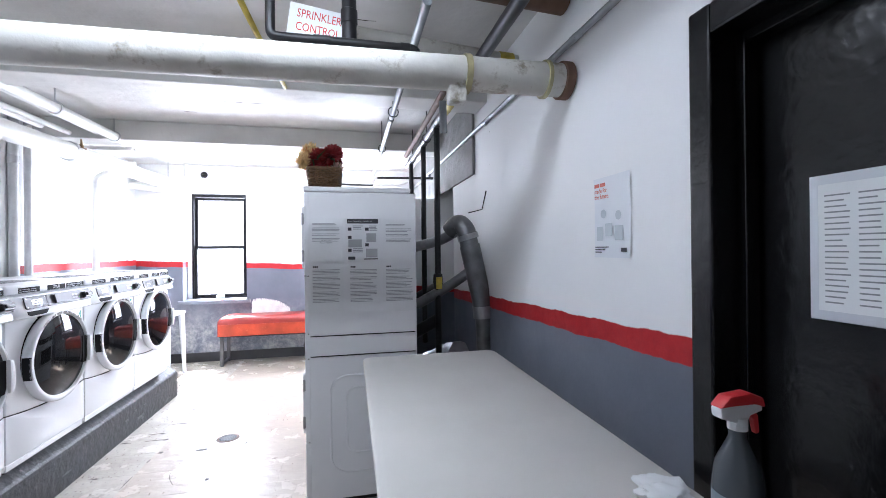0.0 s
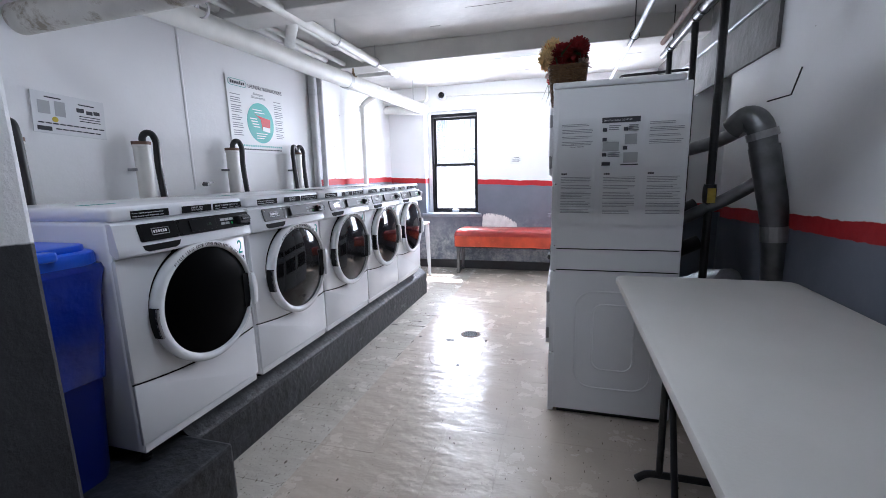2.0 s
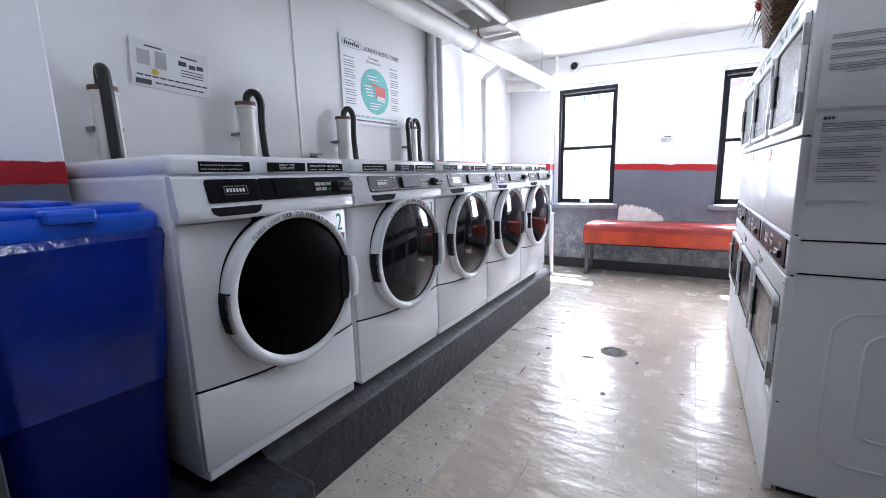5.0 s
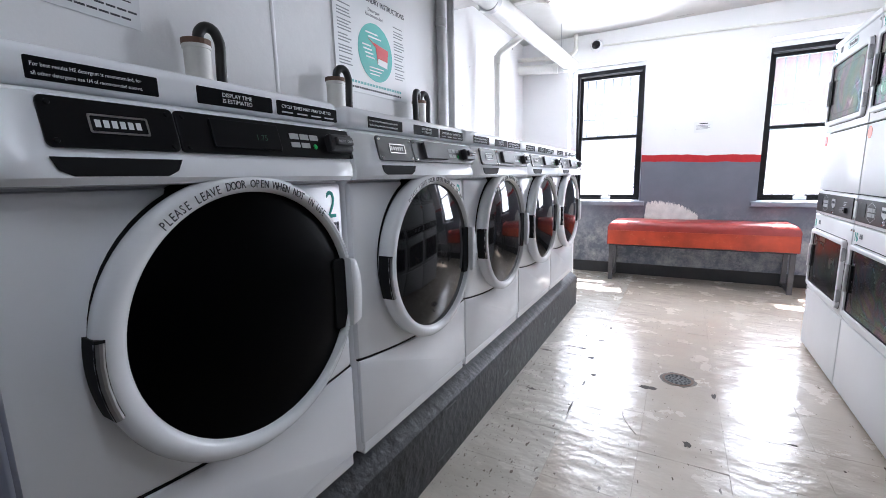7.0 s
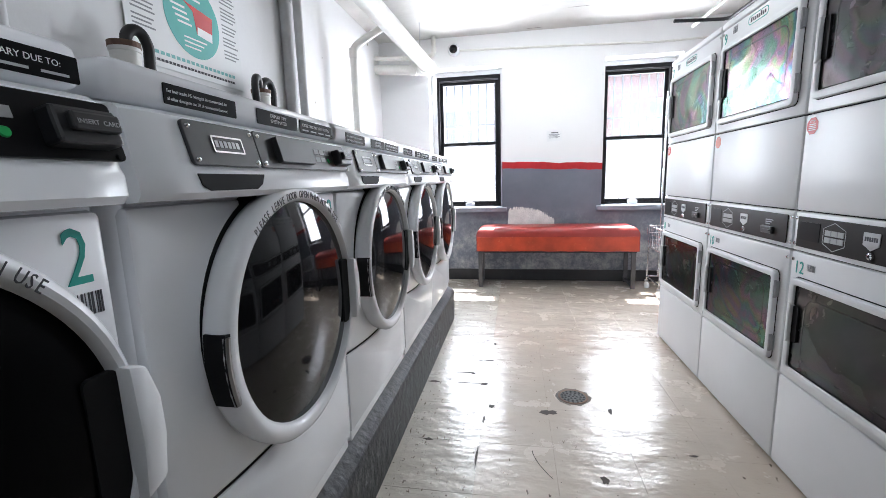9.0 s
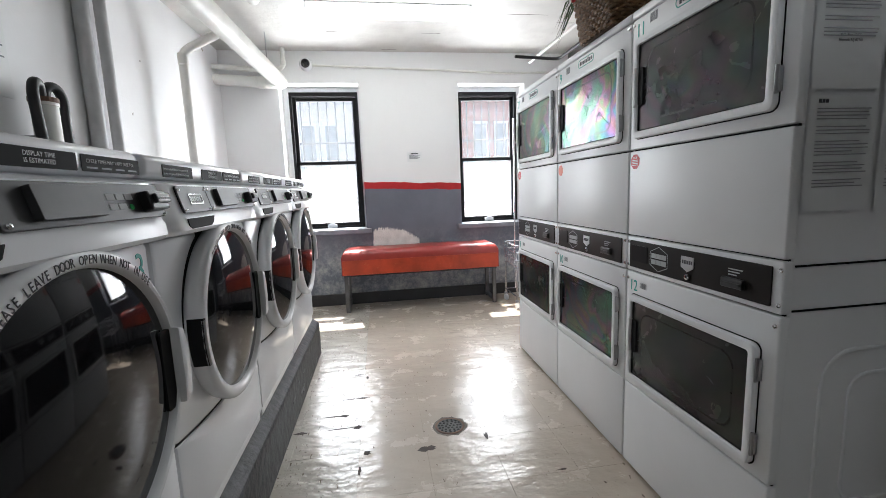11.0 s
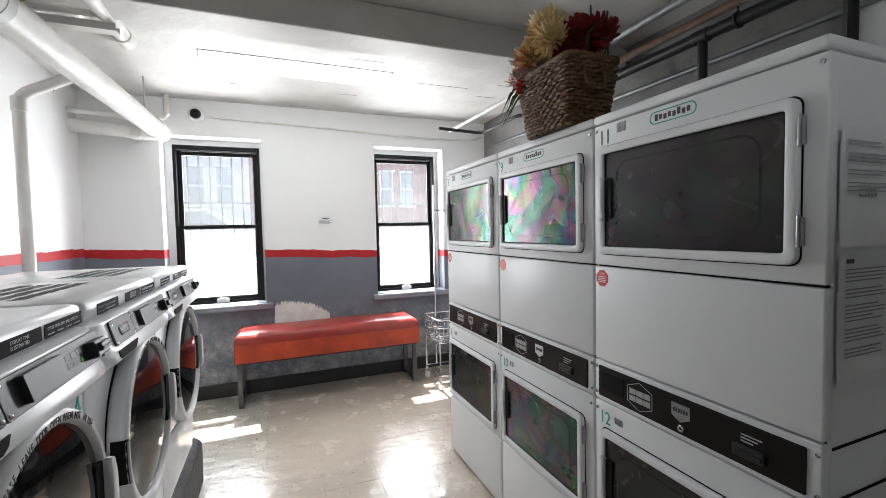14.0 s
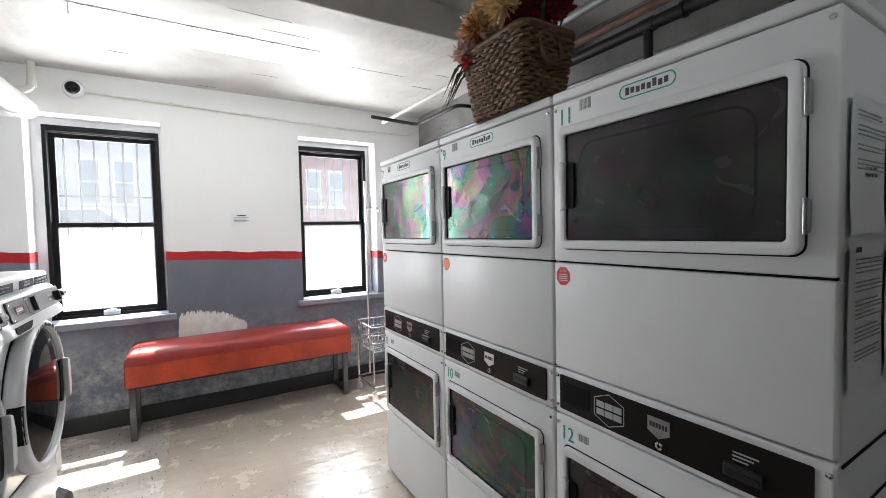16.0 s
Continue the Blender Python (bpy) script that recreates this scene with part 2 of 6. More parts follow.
def zone_wall(name, z0, z1, slope=0.0, tilt=0.0, y_from=None, worn=False, red=True, greys=((0.13, 0.145, 0.18), (0.19, 0.205, 0.245)), relief=0.2):
    """Wall paint: grey dado, red stripe from z0 to z1 (at x = y = 0, rising by slope along y and by tilt along x), white above; hand-painted edges."""
    m = bpy.data.materials.new(name)
    m.use_nodes = True
    N, L = m.node_tree.nodes, m.node_tree.links
    b = N["Principled BSDF"]
    b.inputs["Roughness"].default_value = 0.4
    geo, sep = N.new("ShaderNodeNewGeometry"), N.new("ShaderNodeSeparateXYZ")
    L.new(geo.outputs["Position"], sep.inputs[0])

    def noise_tex(scale, detail=6, rough=0.55):
        n = N.new("ShaderNodeTexNoise")
        n.inputs["Scale"].default_value, n.inputs["Detail"].default_value, n.inputs["Roughness"].default_value = scale, detail, rough
        L.new(geo.outputs["Position"], n.inputs["Vector"])
        return n.outputs["Fac"]

    def math_node(op, a, c, d=None):
        n = N.new("ShaderNodeMath")
        n.operation = op
        for i, v in enumerate((a, c, d)):
            if v is None:
                continue
            if isinstance(v, (int, float)):
                n.inputs[i].default_value = v
            else:
                L.new(v, n.inputs[i])
        return n.outputs[0]

    def mix_col(f, a, c):
        n = N.new("ShaderNodeMix")
        n.data_type = "RGBA"
        for key, v in (("Factor", f), ("A", a), ("B", c)):
            if isinstance(v, tuple):
                n.inputs[key].default_value = (*v, 1)
            else:
                L.new(v, n.inputs[key])
        return n.outputs["Result"]

    def step(v, lo, hi):
        n = N.new("ShaderNodeMapRange")
        n.inputs["From Min"].default_value, n.inputs["From Max"].default_value = lo, hi
        L.new(v, n.inputs["Value"])
        return n.outputs[0]

    wob = math_node("MULTIPLY_ADD", math_node("SUBTRACT", noise_tex(7, 4), 0.5), 0.032, sep.outputs["Z"])
    wob = math_node("MULTIPLY_ADD", sep.outputs["Y"], -slope, wob)
    wob = math_node("MULTIPLY_ADD", sep.outputs["X"], -tilt, wob)
    big, fine, blot = noise_tex(1.6, 5), noise_tex(26, 8, 0.7), noise_tex(5, 10, 0.75)
    white = mix_col(step(big, 0.3, 0.7), (0.80, 0.80, 0.805), (0.83, 0.83, 0.835))
    white = mix_col(step(blot, 0.69, 0.82), white, (0.60, 0.59, 0.57))
    white = mix_col(step(noise_tex(9, 3), 0.745, 0.755), white, (0.16, 0.13, 0.10))
    grey = mix_col(step(big, 0.3, 0.7), *greys)
    if worn:
        low = step(sep.outputs["Z"], 0.80, 0.35)
        w = math_node("MULTIPLY", step(noise_tex(6, 12, 0.8), 0.44, 0.66), low)
        grey = mix_col(w, grey, (0.52, 0.52, 0.51))
    redc = mix_col(step(fine, 0.3, 0.7), (0.38, 0.012, 0.018), (0.48, 0.02, 0.024))
    col = mix_col(step(wob, z0 - 0.002, z0 + 0.002), grey, redc if red else white)
    if red:
        col = mix_col(step(wob, z1 - 0.002, z1 + 0.002), col, white)
    if y_from is not None:
        col = mix_col(step(sep.outputs["Y"], y_from, y_from + 0.004), white, col)
    L.new(col, b.inputs["Base Color"])
    L.new(math_node("MULTIPLY_ADD", step(blot, 0.3, 0.7), 0.25, 0.5), b.inputs["Roughness"])
    b.inputs["Specular IOR Level"].default_value = 0.35
    bn = N.new("ShaderNodeBump")
    bn.inputs["Strength"].default_value, bn.inputs["Distance"].default_value = relief, 0.008
    L.new(math_node("ADD", noise_tex(14, 8, 0.6), math_node("MULTIPLY", noise_tex(90, 3), 0.18)), bn.inputs["Height"])
    L.new(bn.outputs[0], b.inputs["Normal"])
    return m


left_paint = zone_wall("left_wall_paint", 1.275, 1.34, y_from=3.97)
window_paint = zone_wall("window_wall_paint", 1.166, 1.236, worn=True, tilt=-0.036)
right_paint = zone_wall("right_wall_paint", 1.15, 1.225, slope=-0.038)
pillar_paint = zone_wall("pillar_paint", 1.235, 1.236, red=False, greys=((0.022, 0.023, 0.027), (0.04, 0.042, 0.048)), relief=0.75)
pilaster_paint = zone_wall("pilaster_paint", 1.20, 1.275)

structure("ceiling", box(-2.95, 1.6, -2.6, 6.6, CEIL, CEIL + 0.15), ceiling_mat, "white painted concrete ceiling with flaking paint")
# open board marks and cracks in the ceiling paint
crack_mat = mat("ceiling_crack", (0.13, 0.12, 0.10), 0.9, vary=0.3, scale=20)
rng = random.Random(31)
cracks = bmesh.new()
for k in range(46):
    cy = 0.15 * rng.randint(2, 40) + 0.02
    cx, ln = rng.uniform(-1.7, 0.6), rng.uniform(0.08, 0.45)
    pts = [(cx + ln * j / 6, cy + rng.uniform(-0.003, 0.003)) for j in range(7)]
    wd = rng.uniform(0.0012, 0.003)
    add = [(x, y - wd * math.sin(math.pi * (j + 0.5) / 7)) for j, (x, y) in enumerate(pts)] + [(x, y + wd * math.sin(math.pi * (6 - j + 0.5) / 7)) for j, (x, y) in enumerate(pts[::-1])]
    if not 4.05 < cy < 4.37 and not 2.6 < cy < 2.95:
        cracks = join(cracks, prism(add, 0.0015, at(0, 0, CEIL - 0.0015)))
tagged(structure("ceiling_cracks", cracks, crack_mat, "fine dark cracks along the ceiling boards"), kind="structure")
structure("wall_left", join(box(-2.9, -2.475, -2.6, 4.06, 0, CEIL), box(-2.9, -2.59, 4.06, 6.09, 0, CEIL)), left_paint, "white wall, red stripe and grey dado near the windows")
bm = join(box(0.97, 1.3, 0.91, 3.62, 0, CEIL), box(1.2, 1.3, 3.62, 4.4, 0, CEIL), box(0.97, 1.2, 3.62, 4.4, 2.1, CEIL), box(0.97, 1.3, 4.4, 6.09, 0, CEIL), box(0.97, 1.3, -0.12, 0.91, 1.99, CEIL), box(0.97, 1.3, -2.6, -0.12, 0, CEIL))
structure("wall_right", bm, right_paint, "scuffed white wall with red stripe over grey dado")
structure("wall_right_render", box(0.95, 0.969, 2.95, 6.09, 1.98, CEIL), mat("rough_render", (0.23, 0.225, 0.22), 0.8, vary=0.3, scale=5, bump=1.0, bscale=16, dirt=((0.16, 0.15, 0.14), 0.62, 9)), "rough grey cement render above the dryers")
# added piece, not a known wall: keeps window glow out of the gap
structure("wall_stub", box(0.5, 0.97, 4.4, 4.5, 0, 1.97), right_paint, "added wall piece behind the dryers that blocks window light")
structure("wall_back", box(-2.75, 1.3, -2.6, -2.4, 0, CEIL), white_wall, "plain white wall")
W1, W2, SILL, HEAD = (-1.995, -1.304), (-0.252, 0.415), 0.80, 2.215
bm = bmesh.new()
O1, O2, OH = (W1[0] - 0.06, W1[1] + 0.02), (W2[0] - 0.012, W2[1] + 0.04), HEAD + 0.05    # the openings round the frames
for x0, x1, z0, z1 in ((-2.9, O1[0], 0, CEIL), (O1[1], O2[0], 0, CEIL), (O2[1], 1.3, 0, CEIL), (*O1, 0, SILL), (*O2, 0, SILL), (*O1, OH, CEIL), (*O2, OH, CEIL)):
    add_box(bm, x0, x1, 6.09, 6.44, z0, z1)
wall_window = structure("wall_window", bm, window_paint, "white wall with red stripe, scraped grey dado and two windows")
platform_bm = join(moved(prism([(-2.475, 0), (-1.633, 0), (-1.630, 0.215), (-1.634, 0.232), (-1.646, 0.246), (-1.715, 0.298), (-1.74, 0.30), (-2.475, 0.30)], 3.25), Matrix(((1, 0, 0, 0), (0, 0, 1, 1.47), (0, 1, 0, 0), (0, 0, 0, 1)))), box(-2.475, -1.43, 0.1, 1.472, 0, 0.264, 0.014))
bmesh.ops.recalc_face_normals(platform_bm, faces=platform_bm.faces[:])
platform = structure("platform", platform_bm, grey_floor, "worn grey painted concrete platform with a step")
lip_paint = mat("worn_lip_paint", (0.075, 0.08, 0.088), 0.4, vary=0.5, scale=12, bump=0.5, bscale=40, dirt=((0.03, 0.03, 0.032), 0.55, 20))
rng = random.Random(77)
for k in range(34):
    y, w, h = rng.uniform(1.55, 4.66), rng.uniform(0.02, 0.12), rng.uniform(0.004, 0.016)
    pts = [(y + w * (j / 5 - 0.5), -h * rng.random()) for j in range(6)] + [(y + w * (0.5 - j / 5), h * (0.4 + rng.random())) for j in range(6)]
    part("chip", prism(pts, 0.0012, at(-1.6315, 0, 0.206 if k % 3 else rng.uniform(0.03, 0.18), FACE_PX)), lip_paint, platform, "paler worn paint edge")
structure("pillar", box(-2.475, -1.20, 0.23, 0.795, 0, CEIL, 0.012), pillar_paint, "rough plastered pillar, white over dark grey")
structure("pilaster", box(-2.475, -2.18, 0.795, 1.235, 0.264, CEIL, 0.006), pilaster_paint, "white pilaster with red stripe over grey")
for y0, y1 in ((4.1, 4.32), (2.66, 2.9)):
    structure("beam", box(-2.59, 0.97, y0, y1, 2.4, CEIL, 0.008), ceiling_mat, "white painted concrete ceiling beam")
structure("baseboard", join(box(-2.59, 0.97, 6.065, 6.09, 0, 0.12, 0.004), box(-2.59, -2.565, 4.83, 6.065, 0, 0.12, 0.004)), mat("black_base", (0.03, 0.03, 0.032), 0.5, vary=0.3, scale=8, dirt=((0.45, 0.45, 0.44), 0.66, 14)), "scuffed black cove base")

# bare plaster where the grey paint came off
rng = random.Random(4)
edge = ((0.0, 0.640), (0.02, 0.765), (0.17, 0.782), (0.36, 0.778), (0.58, 0.760), (0.82, 0.712), (1.0, 0.645))
top = []
for i in range(121):
    u = i / 120
    (u0, z0), (u1, z1) = next(p for p in zip(edge, edge[1:]) if p[0][0] <= u <= p[1][0] + 1e-6)
    top.append((-1.205 + 0.49 * u, z0 + (z1 - z0) * (u - u0) / (u1 - u0) + (rng.uniform(-0.034, 0.006) if i % 2 else rng.uniform(-0.004, 0.012))))
low = [(x, 0.57 + rng.uniform(-0.01, 0.01)) for x, z in top[::-1]]
ob = part("bare_plaster", prism(top + low, 0.003, at(-0.02, 6.09, 0.02, FACE_NY)), mat("bare_plaster", (0.8, 0.79, 0.76), 0.8, vary=0.15, scale=14, bump=0.5, bscale=70), wall_window, "white plaster patch with ragged edge")

# windows
black_frame = mat("black_window_paint", (0.008, 0.008, 0.009), 0.6, spec=0.2, vary=0.3, scale=20, dirt=((0.5, 0.5, 0.5), 0.72, 18))
sill_paint = mat("grey_sill_paint", (0.24, 0.26, 0.30), 0.45, vary=0.2, scale=9, bump=0.2, bscale=40)
bar_paint = mat("bar_paint", (0.018, 0.018, 0.02), 0.6)


def pane_glass(name, veil):
    """Window glass; veil is the share of scattered white mixed in as daylight glare."""
    m = bpy.data.materials.new(name)
    m.use_nodes = True
    pn, pl = m.node_tree.nodes, m.node_tree.links
    pn.remove(pn["Principled BSDF"])
    clear, haze, gloss, m1, m2 = (pn.new("ShaderNode" + k) for k in ("BsdfTransparent", "BsdfTranslucent", "BsdfGlossy", "MixShader", "MixShader"))
    gloss.inputs["Roughness"].default_value = 0.03
    haze.inputs["Color"].default_value = (0.9, 0.92, 0.95, 1)
    m1.inputs[0].default_value, m2.inputs[0].default_value = veil, 0.04
    pl.new(clear.outputs[0], m1.inputs[1]), pl.new(haze.outputs[0], m1.inputs[2])
    pl.new(m1.outputs[0], m2.inputs[1]), pl.new(gloss.outputs[0], m2.inputs[2])
    pl.new(m2.outputs[0], pn["Material Output"].inputs[0])
    return m


# veils of glare put into the glass, stronger in the lower sash
PANES = {"upper_sash": pane_glass("glare_glass", 0.016), "lower_sash": pane_glass("strong_glare_glass", 0.042)}
clip_mat = mat("clear_plastic", (0.55, 0.57, 0.6), 0.25)
for k, (x0, x1) in enumerate((W1, W2)):
    w = tagged(new(f"window_{k + 1}"), "black double-hung sash window with bars outside", "window", kind="structure")
    w.location = ((x0 + x1) / 2, 6.265, SILL)
    ox0, ox1 = ((O1, O2)[k][0] - (x0 + x1) / 2, (O1, O2)[k][1] - (x0 + x1) / 2)
    hw, hh = (x1 - x0) / 2, HEAD - SILL

    def wpart(name, bm, material, label=""):
        return part(name, bm, material, w, label)

    wpart("window_frame", join(box(-hw, -hw + 0.024, -0.02, 0.09, 0, hh), box(hw - 0.024, hw, -0.02, 0.09, 0, hh), box(-hw + 0.024, hw - 0.024, -0.018, 0.09, hh - 0.04, hh), box(-hw + 0.024, hw - 0.024, -0.018, 0.09, 0, 0.03)), black_frame)
    for name, y0, z0, z1 in (("lower_sash", 0.0, 0.03, 0.715), ("upper_sash", 0.035, 0.675, hh - 0.045)):
        a = hw - 0.024
        s = wpart(name, join(box(-a, -a + 0.035, y0, y0 + 0.03, z0, z1, 0.003), box(a - 0.035, a, y0, y0 + 0.03, z0, z1, 0.003), box(-a + 0.035, a - 0.035, y0, y0 + 0.03, z0, z0 + 0.035, 0.003), box(-a + 0.035, a - 0.035, y0, y0 + 0.03, z1 - 0.035, z1, 0.003)), black_frame)
        pane = part("pane", box(-a + 0.03, a - 0.03, y0 + 0.013, y0 + 0.017, z0 + 0.03, z1 - 0.03), PANES[name], s, "clear glass with a thin veil of glare" if name == "upper_sash" else "glass with a stronger white veil of glare")
        pane.visible_shadow = False
    wpart("casing", join(box(ox0, -hw, 0.002, 0.12, 0, hh), box(hw, ox1, 0.002, 0.12, 0, hh), box(ox0, ox1, 0.002, 0.12, hh, hh + 0.05)), white_wall, "white plastered casing")
    wpart("sash_lock", box(-0.03, 0.03, -0.012, 0.0, 0.69, 0.715, 0.003), black_frame)
    wpart("sash_lift", join(box(-0.05, 0.05, -0.035, -0.003, 0.012, 0.05, 0.006), box(-0.03, 0.03, -0.04, -0.03, 0.03, 0.06, 0.004)), clip_mat, "clear plastic sash lift")
    wpart("window_sill", join(box(ox0 - 0.05, ox1 + 0.05, -0.225, -0.174, -0.045, 0.004, 0.006), box(ox0 + 0.001, ox1 - 0.001, -0.176, -0.02, -0.03, 0.008)), sill_paint, "painted grey stone sill")
    for i in range(7):
        xb = -hw + 0.07 + i * (2 * hw - 0.14) / 6
        wpart("bar", tube([(xb, 0.22, -0.05), (xb, 0.22, hh + 0.05)], 0.0065, 8), bar_paint)
    for z in (0.33, 0.92):
        wpart("crossbar", box(-hw - 0.05, hw + 0.05, 0.212, 0.228, z, z + 0.012), bar_paint)

# door to the hall
door_frame = structure("door_frame", join(box(0.925, 1.12, 0.86, 0.925, 0, 2.02, 0.006), box(0.925, 1.12, -0.16, -0.08, 0, 2.02, 0.006), box(0.925, 1.12, -0.08, 0.86, 1.945, 2.02, 0.006), box(1.0, 1.04, 0.835, 0.86, 0, 1.945, 0.003), box(1.0, 1.04, -0.08, 0.835, 1.92, 1.945, 0.003)), black_paint, "glossy black steel door frame")
door_1 = structure("door_1", box(1.045, 1.09, -0.08, 0.858, 0.01, 1.943, 0.003), black_paint, "closed glossy black steel door with a posted notice")
part("door_handle", lathe([(0, 0.06), (0.022, 0.058), (0.028, 0.045), (0.026, 0.03), (0.012, 0.02), (0.012, 0.006), (0.032, 0.004), (0.032, 0)], 20, at(1.045, -0.02, 0.98, FACE_NX)), mat("brass", (0.5, 0.38, 0.16), 0.3, 1.0), door_1)
# ---- materials of the things ----
panel_grey = mat("brushed_panel", (0.05, 0.05, 0.052), 0.42, 0.4, vary=0.12, scale=30)
panel_black = mat("black_panel", (0.006, 0.006, 0.007), 0.28, vary=0.1, scale=9, spec=0.15)
strip_black = mat("black_label_strip", (0.007, 0.007, 0.008), 0.5, spec=0.04)
print_grey = mat("grey_print", (0.42, 0.43, 0.44), 0.6)
print_white = mat("white_print", (0.75, 0.76, 0.77), 0.6)
print_dark = mat("dark_print", (0.05, 0.05, 0.06), 0.7)
print_soft = mat("soft_print", (0.27, 0.28, 0.30), 0.8)
teal = mat("teal_print", (0.02, 0.36, 0.30), 0.5)
stop_red = mat("red_sticker", (0.60, 0.03, 0.035), 0.45)
paper = mat("paper", (0.78, 0.79, 0.80), 0.65, vary=0.05, scale=4, bump=0.25, bscale=7)
chrome = mat("chrome", (0.75, 0.75, 0.76), 0.12, 1.0)
steel = mat("dull_steel", (0.42, 0.42, 0.43), 0.35, 1.0, vary=0.2, scale=25)
# rubber also colours the shade in the washers' grips
rubber = mat("black_rubber_and_shade", (0.010, 0.010, 0.011), 0.65, spec=0.12)
door_glass = mat("smoked_glass", (0.006, 0.006, 0.007), 0.05, spec=0.24)
black_glass = mat("black_door_glass", (0.0012, 0.0012, 0.0014), 0.3, vary=0.3, scale=8, spec=0.03)
white_plastic = mat("white_plastic", (0.82, 0.83, 0.85), 0.26, vary=0.04, scale=5)
blue_badge = mat("blue_badge", (0.02, 0.04, 0.16), 0.35)
green_dot = mat("green_button", (0.02, 0.5, 0.12), 0.4)

def film_glass(name, amount):
    """Dark dryer glass under a clear safety film: some of it shows interference colours."""
    m = bpy.data.materials.new(name)
    m.use_nodes = True
    fn, fl = m.node_tree.nodes, m.node_tree.links
    plain, film = fn["Principled BSDF"], fn.new("ShaderNodeBsdfPrincipled")
    geo = fn.new("ShaderNodeNewGeometry")

    def spots(scale, detail, distortion, lo, hi, a, c):
        n, r = fn.new("ShaderNodeTexNoise"), fn.new("ShaderNodeMapRange")
        n.inputs["Scale"].default_value, n.inputs["Detail"].default_value, n.inputs["Distortion"].default_value = scale, detail, distortion
        for key, q in (("From Min", lo), ("From Max", hi), ("To Min", a), ("To Max", c)):
            r.inputs[key].default_value = q
        fl.new(geo.outputs["Position"], n.inputs["Vector"]), fl.new(n.outputs["Fac"], r.inputs["Value"])
        return r.outputs[0]

    wave = fn.new("ShaderNodeBump")
    wave.inputs["Strength"].default_value, wave.inputs["Distance"].default_value = 0.3, 0.02
    fl.new(spots(4.0, 2, 0.3, 0, 1, 0, 1), wave.inputs["Height"])
    cloud = fn.new("ShaderNodeCombineColor")
    for key in ("Red", "Green", "Blue"):
        fl.new(spots(2.6, 5, 0.8, 0.34, 0.66, 0.008, 0.040), cloud.inputs[key])
    for b in (plain, film):
        fl.new(cloud.outputs["Color"], b.inputs["Base Color"])
        b.inputs["Specular IOR Level"].default_value = 0.26
        fl.new(wave.outputs[0], b.inputs["Normal"])
        fl.new(spots(9, 6, 1.5, 0.3, 0.7, 0.14, 0.30), b.inputs["Roughness"])
    fl.new(spots(3.6, 3, 1.2, 0.25, 0.75, 280, 760), film.inputs["Thin Film Thickness"])
    film.inputs["Thin Film IOR"].default_value = 1.58
    mixs = fn.new("ShaderNodeMixShader")
    fl.new(spots(4.5, 3, 0.5, 0.36, 0.55, 0.4 * amount, amount), mixs.inputs[0])
    fl.new(plain.outputs[0], mixs.inputs[1]), fl.new(film.outputs[0], mixs.inputs[2])
    fl.new(mixs.outputs[0], fn["Material Output"].inputs[0])
    return m


FILM = [film_glass("clouded_dryer_glass", 0.16), film_glass("iridescent_dryer_glass", 0.70), film_glass("faint_iridescent_glass", 0.55)]


def barcode(m, w, h, rng):
    x, rows = 0.0, []
    while x < w:
        b = rng.choice((0.0012, 0.0024, 0.003))
        rows.append((x, 0, b, h))
        x += b + rng.choice((0.0012, 0.002, 0.003))
    return bars(rows, m)


def loop_logo(m, w, h):
    """Oval outline with a dark wordmark drawn as plain slabs."""
    ring = ring_plate(w, h, h * 0.49, w - 0.006, h - 0.006, h * 0.44, 0.0008, m, 0)
    slabs = bars([(-w * 0.38 + i * w * 0.098, -h * 0.24 + 0.002 * (i % 2), w * 0.07, h * (0.52 if i in (0, 5) else 0.4)) for i in range(8)], m)
    return ring, slabs


# ---- washers on the platform ----
OFF = 0.014


